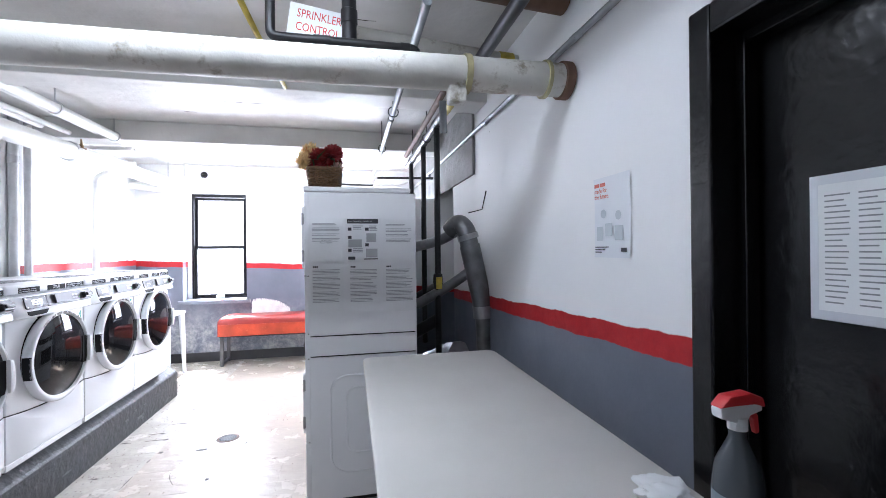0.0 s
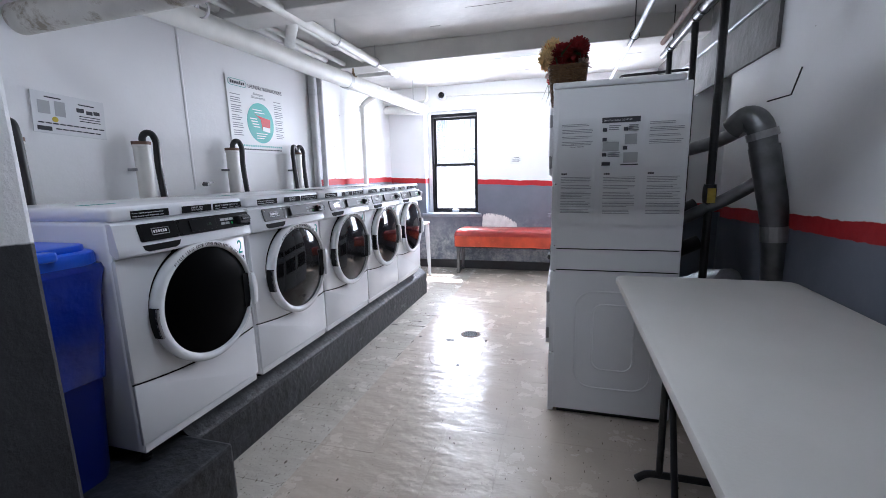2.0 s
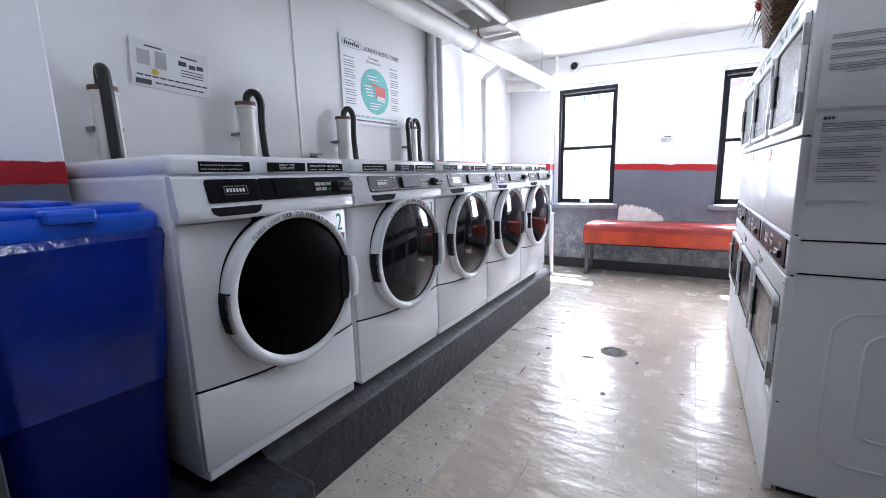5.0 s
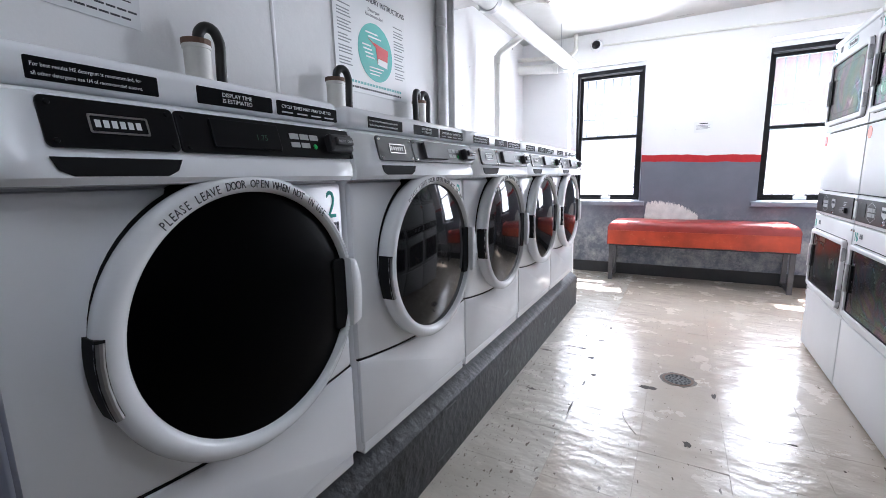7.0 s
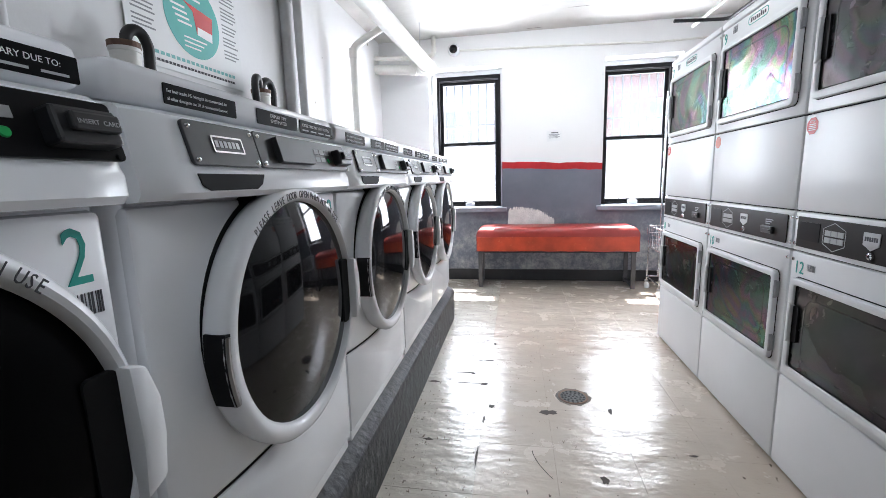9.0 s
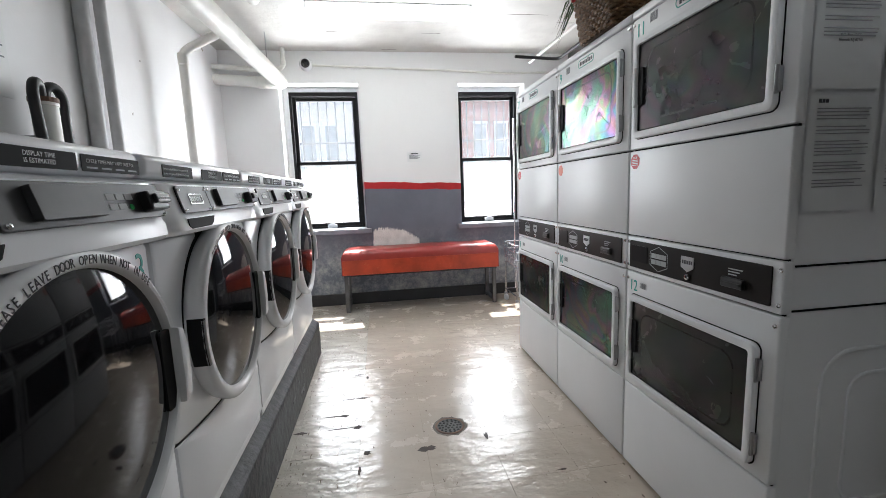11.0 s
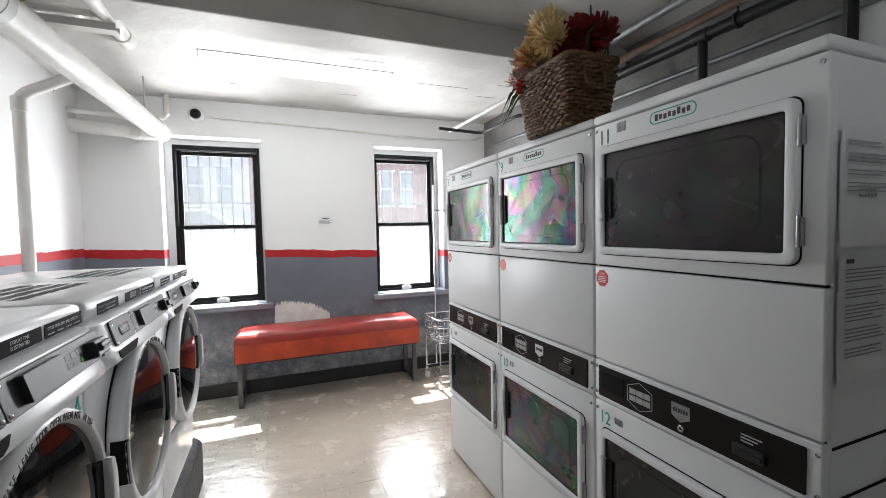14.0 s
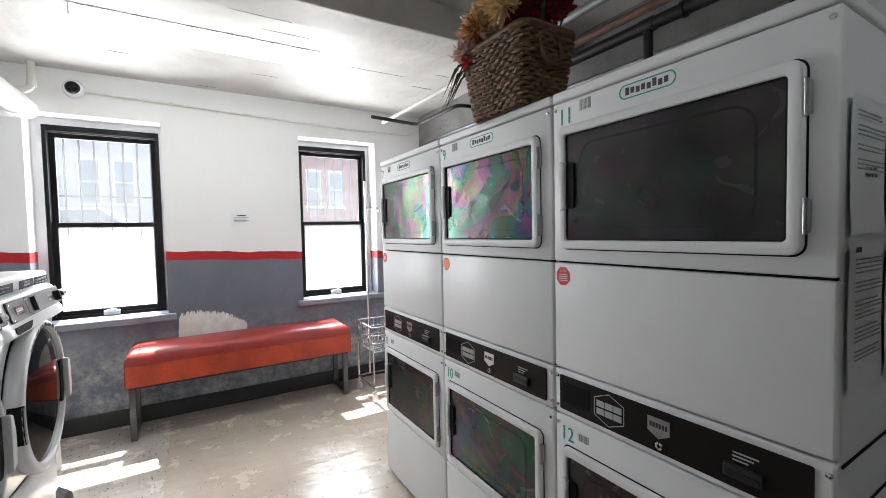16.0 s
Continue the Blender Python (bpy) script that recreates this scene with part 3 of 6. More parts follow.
def washer(i):
    rng = random.Random(50 + i)
    y0 = 1.274 + 0.650 * i if i else 1.254
    W = 0.68
    label = ("white front-load washer with black display panel, door closed", "white front-load washer with dark round door, steel control panel")[i > 0]
    root = thing("washer", pose(-1.645, y0, 0.30) @ Matrix.Diagonal((1, 0.95, 0.955, 1)), label, "washing machine", "row of washers")
    body = box(-0.64, 0.0, 0, W, 0.022, 0.965, 0.018, 3)
    part("body", body, white_metal, root, smooth=True)
    for fx, fy in ((-0.05, 0.05), (-0.05, W - 0.05), (-0.58, 0.05), (-0.58, W - 0.05)):
        drop = -0.037 if i == 0 and fy < 0.2 else 0.0     # the first washer stands with one side on the lower step
        part("foot", lathe([(0, drop), (0.022, drop), (0.022, drop + 0.012), (0.012, drop + 0.014), (0.012, 0.03)], 12, at(fx, fy, 0)), rubber, root)
    # kick panel with a bowed top edge, main front panel above it
    n = 14
    top = [(W * k / n, 0.318 - 0.030 * math.sin(math.pi * k / n)) for k in range(n + 1)]
    part("kick_panel", prism([(0.004, 0.06)] + [(W - 0.004, 0.06)] + [(min(max(u, 0.004), W - 0.004), v) for u, v in top[::-1]], 0.014, at(-0.004, 0, 0, FACE_PX), 0.004), white_metal, root, smooth=True)
    part("base_trim", box(-0.03, 0.003, 0.012, W - 0.012, 0.02, 0.056, 0.004), white_plastic, root)
    part("front_panel", prism([(min(max(u, 0.004), W - 0.004), v + 0.0045) for u, v in top] + [(W - 0.004, 0.822), (0.004, 0.822)], 0.034, at(-0.024, 0, 0, FACE_PX), 0.011), white_metal, root, smooth=True)
    part("panel_seam", prism([(min(max(u, 0.004), W - 0.004), v) for u, v in top] + [(min(max(u, 0.004), W - 0.004), v + 0.0045) for u, v in top[::-1]], 0.0085, at(-0.003, 0, 0, FACE_PX)), rubber, root)
    # console: bowed box that leans back; the grip recess under the badge is only painted
    con = bmesh.new()
    CX = 0.022
    prof = [(0.0, 0.826), (0.028, 0.828), (0.038, 0.838), (0.036, 0.862), (0.030, 0.872), (0.010, 0.950), (-0.004, 0.957), (-0.1, 0.957)]
    cols = []
    for yy, s in ((0.004, 0.6), (0.03, 0.85), (0.075, 1.0), (0.6, 1.0), (W - 0.015, 0.97), (W - 0.004, 0.85)):
        cols.append([con.verts.new((x * s + CX * s if x > -0.05 else x, yy, z)) for x, z in prof])
    for a, b in zip(cols, cols[1:]):
        for k in range(len(prof) - 1):
            con.faces.new((a[k], b[k], b[k + 1], a[k + 1]))
    con.faces.new(cols[0][::-1]), con.faces.new(cols[-1])
    bmesh.ops.recalc_face_normals(con, faces=con.faces[:])
    part("console", con, white_metal, root, smooth=True)
    cx = CX
    # flat black plate paints the shadow of the white grip hollow
    part("grip_shade", prism([(0.080, 0.866), (0.088, 0.848), (0.104, 0.840), (0.226, 0.840), (0.242, 0.848), (0.250, 0.866)][::-1], 0.003, at(cx + 0.0365, 0, 0, FACE_PX), 0.001), rubber, root, "black plate for the shade in the grip recess")
    # sloped plates: the console face leans back by about 14 degrees
    slope = at(cx + 0.0305, 0, 0.872) @ Matrix.Rotation(radians(-14.4), 4, "Y") @ FACE_PX
    plate = panel_black if i == 0 else panel_grey
    badge = part("badge_plate", prism(rounded(0.172, 0.070, 0.008, 3, 0.168, 0.041), 0.006, slope, 0.0015), plate, root)
    part("badge", ring_plate(0.078, 0.028, 0.003, 0.072, 0.022, 0.002, 0.002, slope @ at(0.172, 0.041, 0.006), 0), chrome, badge, "silver-rimmed maker's badge")
    part("badge_field", prism(rounded(0.072, 0.022, 0.002, 3, 0.172, 0.041), 0.001, slope @ at(0, 0, 0.006)), panel_black if i == 0 else panel_grey, badge)
    part("badge_wordmark", bars([(0.141 + 0.0105 * k, 0.036, 0.007, 0.011) for k in range(6)], slope @ at(0, 0, 0.007)), print_white, badge)
    ctl = part("control_plate", prism(rounded(0.420, 0.070, 0.006, 3, 0.466, 0.041), 0.006, slope, 0.0015), plate, root)
    part("display", prism(rounded(0.145, 0.052, 0.003, 2, 0.385, 0.042), 0.012 if i else 0.004, slope @ at(0, 0, 0.006), 0.001), panel_black if i == 0 else panel_grey, ctl, "display window")
    if i == 0:
        part("digits", letters("1.75", 0.016, slope @ at(0.40, 0.034, 0.0102), 0.0003), mat("green_digits", (0.012, 0.07, 0.035), 0.5), ctl)
    part("button_field", bars([(0.487 + 0.028 * k, 0.044, 0.024, 0.012) for k in range(3)] + [(0.487 + 0.028 * k, 0.026, 0.024, 0.011) for k in range(2)], slope @ at(0, 0, 0.006), 0.001), print_grey, ctl)
    part("start_button", lathe([(0, 0.002), (0.005, 0.0018), (0.006, 0)], 12, slope @ at(0.555, 0.03, 0.006)), green_dot, ctl)
    part("card_reader", moved(join(box(0.588, 0.66, 0.018, 0.058, 0.0, 0.026, 0.004), box(0.6, 0.655, 0.03, 0.05, 0.02, 0.034, 0.003)), slope), black_plastic, ctl, "black card reader")
    part("card_print", letters("INSERT  CARD", 0.0075, slope @ at(0.604, 0.036, 0.0343), 0.0002), print_grey, ctl)
    for u, v in ((0.093, 0.066), (0.243, 0.066), (0.093, 0.014), (0.243, 0.014), (0.268, 0.066), (0.268, 0.014), (0.665, 0.010)):
        part("screw", lathe([(0, 0.003), (0.003, 0.0026), (0.0042, 0)], 10, slope @ at(u, v, 0.006)), chrome if i else rubber, root)
    # lid with the label strips on its front edge
    lid = box(-0.655, cx - 0.006, 0.002, W - 0.002, 0.962, 1.018, 0.018, 3)
    part("lid", lid, white_metal, root, smooth=True)
    if i > 1:
        pr = random.Random(i)
        part("lid_print", bars([(0.12 + 0.02 * k, -0.33 + 0.05 * r + 0.006 * pr.random(), 0.016, 0.035) for k in range(22) for r in range(4)], at(0, 0, 1.0182) @ Matrix(((0, 1, 0, 0), (1, 0, 0, 0), (0, 0, 1, 0), (0, 0, 0, 1)))), MATS["lid_ink"] if "lid_ink" in MATS else mat("lid_ink", (0.10, 0.10, 0.11), 0.6, vary=0.4, scale=30), root, "grey printed notice on the lid")
    ring, slabs = loop_logo(at(-0.26, 0.17 if i == 0 else 0.19, 1.0185) @ Matrix(((0, -1, 0, 0), (1, 0, 0, 0), (0, 0, 1, 0), (0, 0, 0, 1))), 0.15, 0.05)
    part("logo_outline", ring, teal, root)
    part("logo_wordmark", slabs, print_dark, root)
    fx = cx - 0.0055
    for u, w, words, s in ((0.085, 0.165, None, 0), (0.315, 0.16, "DISPLAY TIME\nIS ESTIMATED", 0.0105), (0.487, 0.18, "CYCLE TIMES MAY VARY DUE TO:", 0.0098)):
        st = part("label_strip", prism(rounded(w, 0.03, 0.002, 2, u + w / 2, 0.9835), 0.0012, at(fx, 0, 0, FACE_PX)), strip_black, root)
        m = at(fx + 0.0013, u, 0, FACE_PX)
        if words:
            many = "\n" in words
            part("strip_print", letters(words, s, m @ at(0.012 if not many else w / 2, 0.986 if many else 0.984, 0), 0.0002, "CENTER" if many else "LEFT"), print_white, st)
            if not many:
                part("strip_small_print", bars([(0.012 + 0.042 * k, 0.974, 0.03, 0.003) for k in range(4)], m, 0.0002), print_grey, st)
        else:
            part("strip_print", join(letters("For best results HE detergent is recommended, for", 0.0075, m @ at(0.006, 0.986, 0), 0.0002, squeeze=0.86), letters("all other detergents use 1/4 of recommended amount.", 0.0075, m @ at(0.006, 0.9745, 0), 0.0002, squeeze=0.82)), print_white, st)
    # round door: a deep ring, wider on the hinge side, with the glass set towards the handle
    dm = at(0.006, 0.371, 0.566, FACE_PX)
    part("door_seal", lathe([(0.20, -0.014), (0.270, -0.014), (0.271, 0.0), (0.262, 0.006), (0.2, 0.006)], 64, dm @ at(-0.002, 0.013, 0)), rubber, root, "black door gasket", True)
    ring = lathe([(0.240, 0.008), (0.264, 0.004), (0.271, 0.010), (0.276, 0.024), (0.278, 0.038), (0.277, 0.046), (0.271, 0.053), (0.262, 0.056), (0.252, 0.054), (0.246, 0.048), (0.243, 0.038)], 80)
    for v in ring.verts:
        v.co.x += OFF * min(1, max(0, (0.272 - math.hypot(v.co.x, v.co.y)) / 0.036))
    door = part("door", moved(ring, dm), white_plastic, root, "white plastic door ring", True)
    part("glass", lathe([(0, 0.062), (0.08, 0.060), (0.15, 0.055), (0.20, 0.048), (0.245, 0.039), (0.245, 0.012), (0, 0.012)], 64, dm @ at(OFF, 0, 0)), door_glass if i else black_glass, door, "smoked convex door glass", True)
    part("handle_slot", prism(rounded(0.040, 0.175, 0.008, 3, 0.228, -0.015), 0.006, dm @ at(0, 0, 0.045)), rubber, door)
    part("handle", prism([(0.247, 0.074), (0.272, 0.066), (0.286, 0.02), (0.288, -0.03), (0.280, -0.09), (0.247, -0.102), (0.252, -0.03)], 0.034, dm @ at(0, 0, 0.036), 0.006), white_plastic, door, smooth=True)
    notch = [(0.2805 * math.cos(radians(q)), 0.2805 * math.sin(radians(q))) for q in range(171, 201, 3)] + [(0.267 * math.cos(radians(q)), 0.267 * math.sin(radians(q))) for q in range(198, 168, -3)]
    part("hinge_slot", prism(notch, 0.038, dm @ at(0, 0, 0.0185)), rubber, door)
    part("hinge_pin", moved(tube([(0.274 * math.cos(radians(q)), 0.274 * math.sin(radians(q)), 0) for q in (172, 179, 186, 193, 198)], 0.007, 10), dm @ at(0, 0, 0.053)), steel, door)
    words = "PLEASE LEAVE DOOR OPEN WHEN NOT IN USE"
    arc = bmesh.new()
    for k, ch in enumerate(words):
        if ch != " ":
            a = radians(131 - k * 2.28)
            arc = join(arc, letters(ch, 0.0215, dm @ at(0.005 + 0.2515 * math.cos(a), 0.2515 * math.sin(a), 0.0562) @ Matrix.Rotation(a - math.pi / 2, 4, "Z"), 0.0004, "CENTER", 0.72))
    part("door_print", arc, print_dark, door)
    nm = at(0.0105, 0, 0, FACE_PX)
    part("number", letters(str(i + 2), 0.098, nm @ at(0.618, 0.735, 0), 0.0006, squeeze=0.72), teal, root, "teal machine number")
    part("barcode_sticker", barcode(nm @ at(0.618, 0.695, 0), 0.042, 0.028, rng), print_dark, root)
    return root


for i in range(5):
    washer(i)


# ---- stacked dryers ----
def dryer(i):
    rng = random.Random(80 + i)
    W = 0.682
    y1 = 3.130 + 0.668 * i           # the edge nearer the windows
    n_top, n_low = str(11 - 2 * i), str(12 - 2 * i)
    root = thing("stacked_dryer", at(-0.172, y1, 0, FACE_NX) @ Matrix.Diagonal((0.968, 1, 1, 1)), f"white stacked tumble dryer with two glass doors, {'side covered with notices' if i == 0 else 'glossy enamel front'}", "tumble dryer", "row of stacked dryers")
    # local axes: x along the front from the window end, y up, z towards the aisle
    part("body", box(0.002, W - 0.002, 0.03, 1.765, -0.63, -0.022, 0.006), dryer_enamel, root)
    part("seam_backing", box(0.006, W - 0.006, 0.03, 1.76, -0.024, -0.016), rubber, root)
    part("toe_base", box(0.03, W - 0.03, 0.0, 0.03, -0.6, -0.05), black_plastic, root)
    part("top_cap", box(0, W, 1.768, 1.797, -0.60, 0.004, 0.008, 3), dryer_enamel, root, smooth=True)
    if i == 0:
        part("side_seam", join(box(W - 0.001, W + 0.0016, 0.952, 0.957, -0.62, -0.03), box(W - 0.001, W + 0.0016, 0.838, 0.843, -0.62, -0.03)), rubber, root)
        # pressed ribs on the lower side sheet
        side = at(W - 0.002, 0, -0.33) @ Matrix.Rotation(radians(90), 4, "Y")
        part("side_rib", ring_plate(0.40, 0.56, 0.1, 0.376, 0.536, 0.088, 0.0040, side @ at(0, 0.45, 0), 0.0035), dryer_enamel, root)
        part("side_rib", ring_plate(0.22, 0.38, 0.06, 0.198, 0.358, 0.05, 0.0040, side @ at(0, 0.47, 0), 0.0035), dryer_enamel, root)
    for name, v0, v1 in (("upper_panel", 1.297, 1.764), ("middle_panel", 0.972, 1.291), ("control_band", 0.832, 0.967), ("lower_panel", 0.366, 0.827), ("kick_panel", 0.012, 0.361)):
        part(name, box(0.001, W - 0.001, v0, v1, -0.03, 0.0, 0.005, 3), dryer_enamel, root, smooth=True)
    for v0, v1 in ((1.335, 1.688), (0.394, 0.740)):
        cx, cy, w, h = 0.334, (v0 + v1) / 2, 0.598, v1 - v0
        part("door_gap", prism(rounded(w + 0.007, h + 0.007, 0.024, 5, cx, cy), 0.0012, at(0, 0, 0)), rubber, root)
        door = part("door", ring_plate(w, h, 0.022, w - 0.05, h - 0.05, 0.008, 0.017, at(cx, cy, 0.0014), 0.006), dryer_enamel, root, smooth=True)
        part("glass", box(cx - w / 2 + 0.022, cx + w / 2 - 0.022, v0 + 0.022, v1 - 0.022, 0.003, 0.008, 0.001), FILM[i], door, "dark clouded door glass" if i == 0 else "reflective door glass with rainbow sheen")
        part("inner_rim", ring_plate(w - 0.15, h - 0.11, 0.05, w - 0.162, h - 0.122, 0.045, 0.0004, at(cx, cy, 0.0081), 0), MATS["drum_rim_shine"] if "drum_rim_shine" in MATS else mat("drum_rim_shine", (0.017, 0.017, 0.018), 0.25, vary=0.5, scale=12, spec=0.3), door)
        part("gasket", ring_plate(w - 0.046, h - 0.046, 0.009, w - 0.058, h - 0.058, 0.006, 0.009, at(cx, cy, 0.0014), 0), rubber, door)
        hy = cy + (0.005 if v0 > 1 else 0.012)
        part("handle", prism([(0.048, 0.072), (0.064, 0.066), (0.066, 0.05), (0.062, 0.035), (0.062, -0.035), (0.066, -0.05), (0.064, -0.066), (0.048, -0.072)], 0.022, at(0.0, hy, 0.004), 0.004), dryer_enamel, door, smooth=True)
        part("handle_hollow", prism(rounded(0.028, 0.13, 0.007, 3, 0.079, 0), 0.009, at(0, hy, 0.006)), rubber, door, "black finger hollow")
        for dy in (0.105, -0.105):
            part("hinge", join(box(cx + w / 2 - 0.004, cx + w / 2 + 0.010, cy + dy - 0.03, cy + dy + 0.03, 0.0, 0.012, 0.003), box(cx + w / 2 + 0.001, cx + w / 2 + 0.006, cy + dy - 0.034, cy + dy + 0.034, 0.008, 0.019, 0.002)), steel, root)
    # control panel
    ctl = part("control_panel", prism(rounded(0.63, 0.104, 0.004, 2, 0.338, 0.9), 0.004, at(0, 0, 0.0005), 0.001), mat("dark_control_panel", (0.014, 0.011, 0.010), 0.35, spec=0.18) if i == 0 else MATS["dark_control_panel"], root)
    part("display", prism(rounded(0.10, 0.062, 0.003, 2, 0.088, 0.905), 0.0015, at(0, 0, 0.0045)), panel_black, ctl)
    hexa = [(-0.048, 0.024), (0.0, 0.044), (0.048, 0.024), (0.048, -0.024), (0.0, -0.044), (-0.048, -0.024)]
    ho = bmesh.new()
    for (ax, ay), (bx, by) in zip(hexa, hexa[1:] + hexa[:1]):
        d = Vector((bx - ax, by - ay, 0)).normalized().cross(Vector((0, 0, 1))) * 0.0012
        ho.faces.new([ho.verts.new((0.203 + x, 0.9 + y, 0.0052)) for x, y in ((ax - d.x, ay - d.y), (bx - d.x, by - d.y), (bx + d.x, by + d.y), (ax + d.x, ay + d.y))])
    part("key_outline", ho, print_grey, ctl)
    part("key_field", bars([(0.163 + 0.028 * (k % 3), 0.902 - 0.022 * (k // 3), 0.025, 0.017) for k in range(6)], at(0, 0, 0.0045), 0.0015), print_grey, ctl)
    part("badge", prism([(0.32, 0.932), (0.378, 0.932), (0.378, 0.897), (0.349, 0.882), (0.32, 0.897)], 0.002, at(0, 0, 0.0045)), print_white if i == 1 else steel, ctl, "shield-shaped maker's badge")
    part("badge_wordmark", bars([(0.326 + 0.008 * k, 0.908, 0.006, 0.012) for k in range(6)], at(0, 0, 0.0066)), print_dark, ctl)
    part("coin_lock", lathe([(0.004, 0.006), (0.010, 0.005), (0.011, 0)], 14, at(0.352, 0.867, 0.0045)), chrome, ctl)
    part("card_reader", join(box(0.50, 0.575, 0.872, 0.90, 0.004, 0.016, 0.003), box(0.51, 0.57, 0.882, 0.888, 0.014, 0.02)), black_plastic, ctl)
    part("card_print", bars([(0.515, 0.922 - 0.008 * k, 0.05 - 0.01 * k, 0.0035) for k in range(3)], at(0, 0, 0.0046)), print_grey, ctl)
    for u, v in ((0.012, 1.745), (W - 0.014, 1.745), (0.012, 0.80), (W - 0.014, 0.80), (W - 0.009, 0.945), (W - 0.009, 0.855), (0.009, 0.945), (0.009, 0.855)):
        part("screw", lathe([(0, 0.003), (0.005, 0.0026), (0.0065, 0)], 12, at(u, v, 0)), chrome, root)
    ring, slabs = loop_logo(at(0.313, 1.733, 0), 0.152, 0.036)
    part("logo_outline", ring, teal, root)
    part("logo_wordmark", slabs, print_dark, root)
    part("number", letters(n_top, 0.066, at(0.024, 1.698, 0.0005), squeeze=0.85), teal, root, "teal machine number")
    part("number", letters(n_low, 0.062, at(0.022, 0.755, 0.0005), squeeze=0.85), teal, root, "teal machine number")
    part("barcode_sticker", barcode(at(0.106, 1.724, 0.0002), 0.04, 0.03, rng), print_soft, root)
    part("barcode_sticker", barcode(at(0.09, 0.772, 0.0002), 0.04, 0.022, rng), print_soft, root)
    octo = [(0.029 * math.cos(radians(22.5 + 45 * k)), 0.029 * math.sin(radians(22.5 + 45 * k))) for k in range(8)]
    st = part("stop_sticker", prism(octo, 0.0008, at(0.037, 1.252, 0)), stop_red if i != 1 else mat("faded_red_sticker", (0.72, 0.17, 0.10), 0.5), root)
    if i != 1:
        part("sticker_print", join(letters("STOP", 0.0105, at(0.037, 1.263, 0.0009), 0.0002, "CENTER"), bars([(0.02, 1.256 - 0.006 * k, 0.034, 0.0022) for k in range(4)], at(0, 0, 0.0009))), print_white, st)
    return root


for i in range(3):
    dryer(i)
# ---- paper and signs ----
def sheet_thing(name, m, w, h, label, category, group="", material=None, curl=0.004, seed=0):
    """A slightly curled sheet of paper whose lower left corner is at m."""
    rng = random.Random(seed)
    bm = bmesh.new()
    nx, ny = 6, 6
    vs = [[bm.verts.new((w * i / nx, h * j / ny, 0.0015 + curl * (abs(j / ny - 0.5) * 2) ** 3 * (0.4 + 0.6 * rng.random()))) for i in range(nx + 1)] for j in range(ny + 1)]
    for j in range(ny):
        for i in range(nx):
            bm.faces.new((vs[j][i], vs[j][i + 1], vs[j + 1][i + 1], vs[j + 1][i]))
    bmesh.ops.recalc_face_normals(bm, faces=bm.faces[:])
    if bm.faces[0].normal.z < 0:
        bmesh.ops.reverse_faces(bm, faces=bm.faces[:])
    root = thing(name, m, label, category, group)
    part("sheet", bm, material or paper, root, smooth=True)
    return root


Z = 0.0062            # prints lie just over the curled sheet
side = lambda x, z: at(x, 2.467, z, FACE_NY)
for k, (x, z, w, h) in enumerate(((-0.145, 1.372, 0.185, 0.245), (0.055, 1.372, 0.19, 0.25), (0.262, 1.367, 0.185, 0.245), (-0.145, 1.088, 0.185, 0.268), (0.06, 1.083, 0.185, 0.27), (0.262, 1.08, 0.19, 0.272))):
    rng = random.Random(k)
    r = sheet_thing("notice", side(x, z), w, h, "white printed notice taped to the dryer's side", "notice", "notices on the dryer", seed=k)
    if k == 1:
        head = part("heading_bar", bars([(0.008, h - 0.034, w - 0.016, 0.026)], at(0, 0, Z), 0.0005), print_dark, r)
        part("heading", letters("Share Facts About COVID-19", 0.0125, at(0.014, h - 0.026, Z + 0.0006), 0.0002, squeeze=0.86), print_white, r)
        part("figure_box", bars([(0.012, h - 0.075, 0.02, 0.018), (0.012, h - 0.122, 0.02, 0.018), (0.012, h - 0.195, 0.02, 0.018), (0.108, h - 0.075, 0.02, 0.018), (0.108, h - 0.165, 0.02, 0.018), (0.012, 0.01, 0.04, 0.018), (0.1, 0.01, 0.08, 0.006)], at(0, 0, Z), 0.0004), print_dark, r)
        part("grey_text_box", bars([(0.014, h - 0.17, 0.075, 0.045), (0.115, h - 0.14, 0.055, 0.05), (0.112, 0.022, 0.065, 0.05)], at(0, 0, Z - 0.0004), 0.0004), print_grey, r)
        part("print", bars(print_rows(0.04, h - 0.05, 0.055, 3, 0.009, 0.004, rng) + print_rows(0.04, h - 0.18, 0.055, 3, 0.009, 0.004, rng) + print_rows(0.132, h - 0.05, 0.045, 4, 0.008, 0.004, rng), at(0, 0, Z), 0.0003), print_soft, r)
    else:
        y = h - 0.03
        for block in ((2, 3, 2, 3) if k in (0, 2) else (4, 3, 5, 4, 3)):
            rows = [q for q in print_rows(0.018, y, w - 0.036, block, 0.0078, 0.0026, rng) if q[1] > 0.012]
            if rows:
                part("text_block", bars(rows, at(0, 0, Z), 0.0003), print_soft, r)
            y -= block * 0.0078 + 0.010
        if k > 2:
            part("letterhead", bars([(0.02, h - 0.016, 0.008, 0.009), (0.0295, h - 0.016, 0.008, 0.009), (0.039, h - 0.016, 0.008, 0.009)], at(0, 0, Z), 0.0004), print_dark, r)
        if k == 0:
            part("address", join(letters("P.O. Box 62622", 0.009, at(w / 2, 0.115, Z), 0.0002, "CENTER"), letters("Newark NJ 07101", 0.009, at(w / 2, 0.104, Z), 0.0002, "CENTER")), print_dark, r)

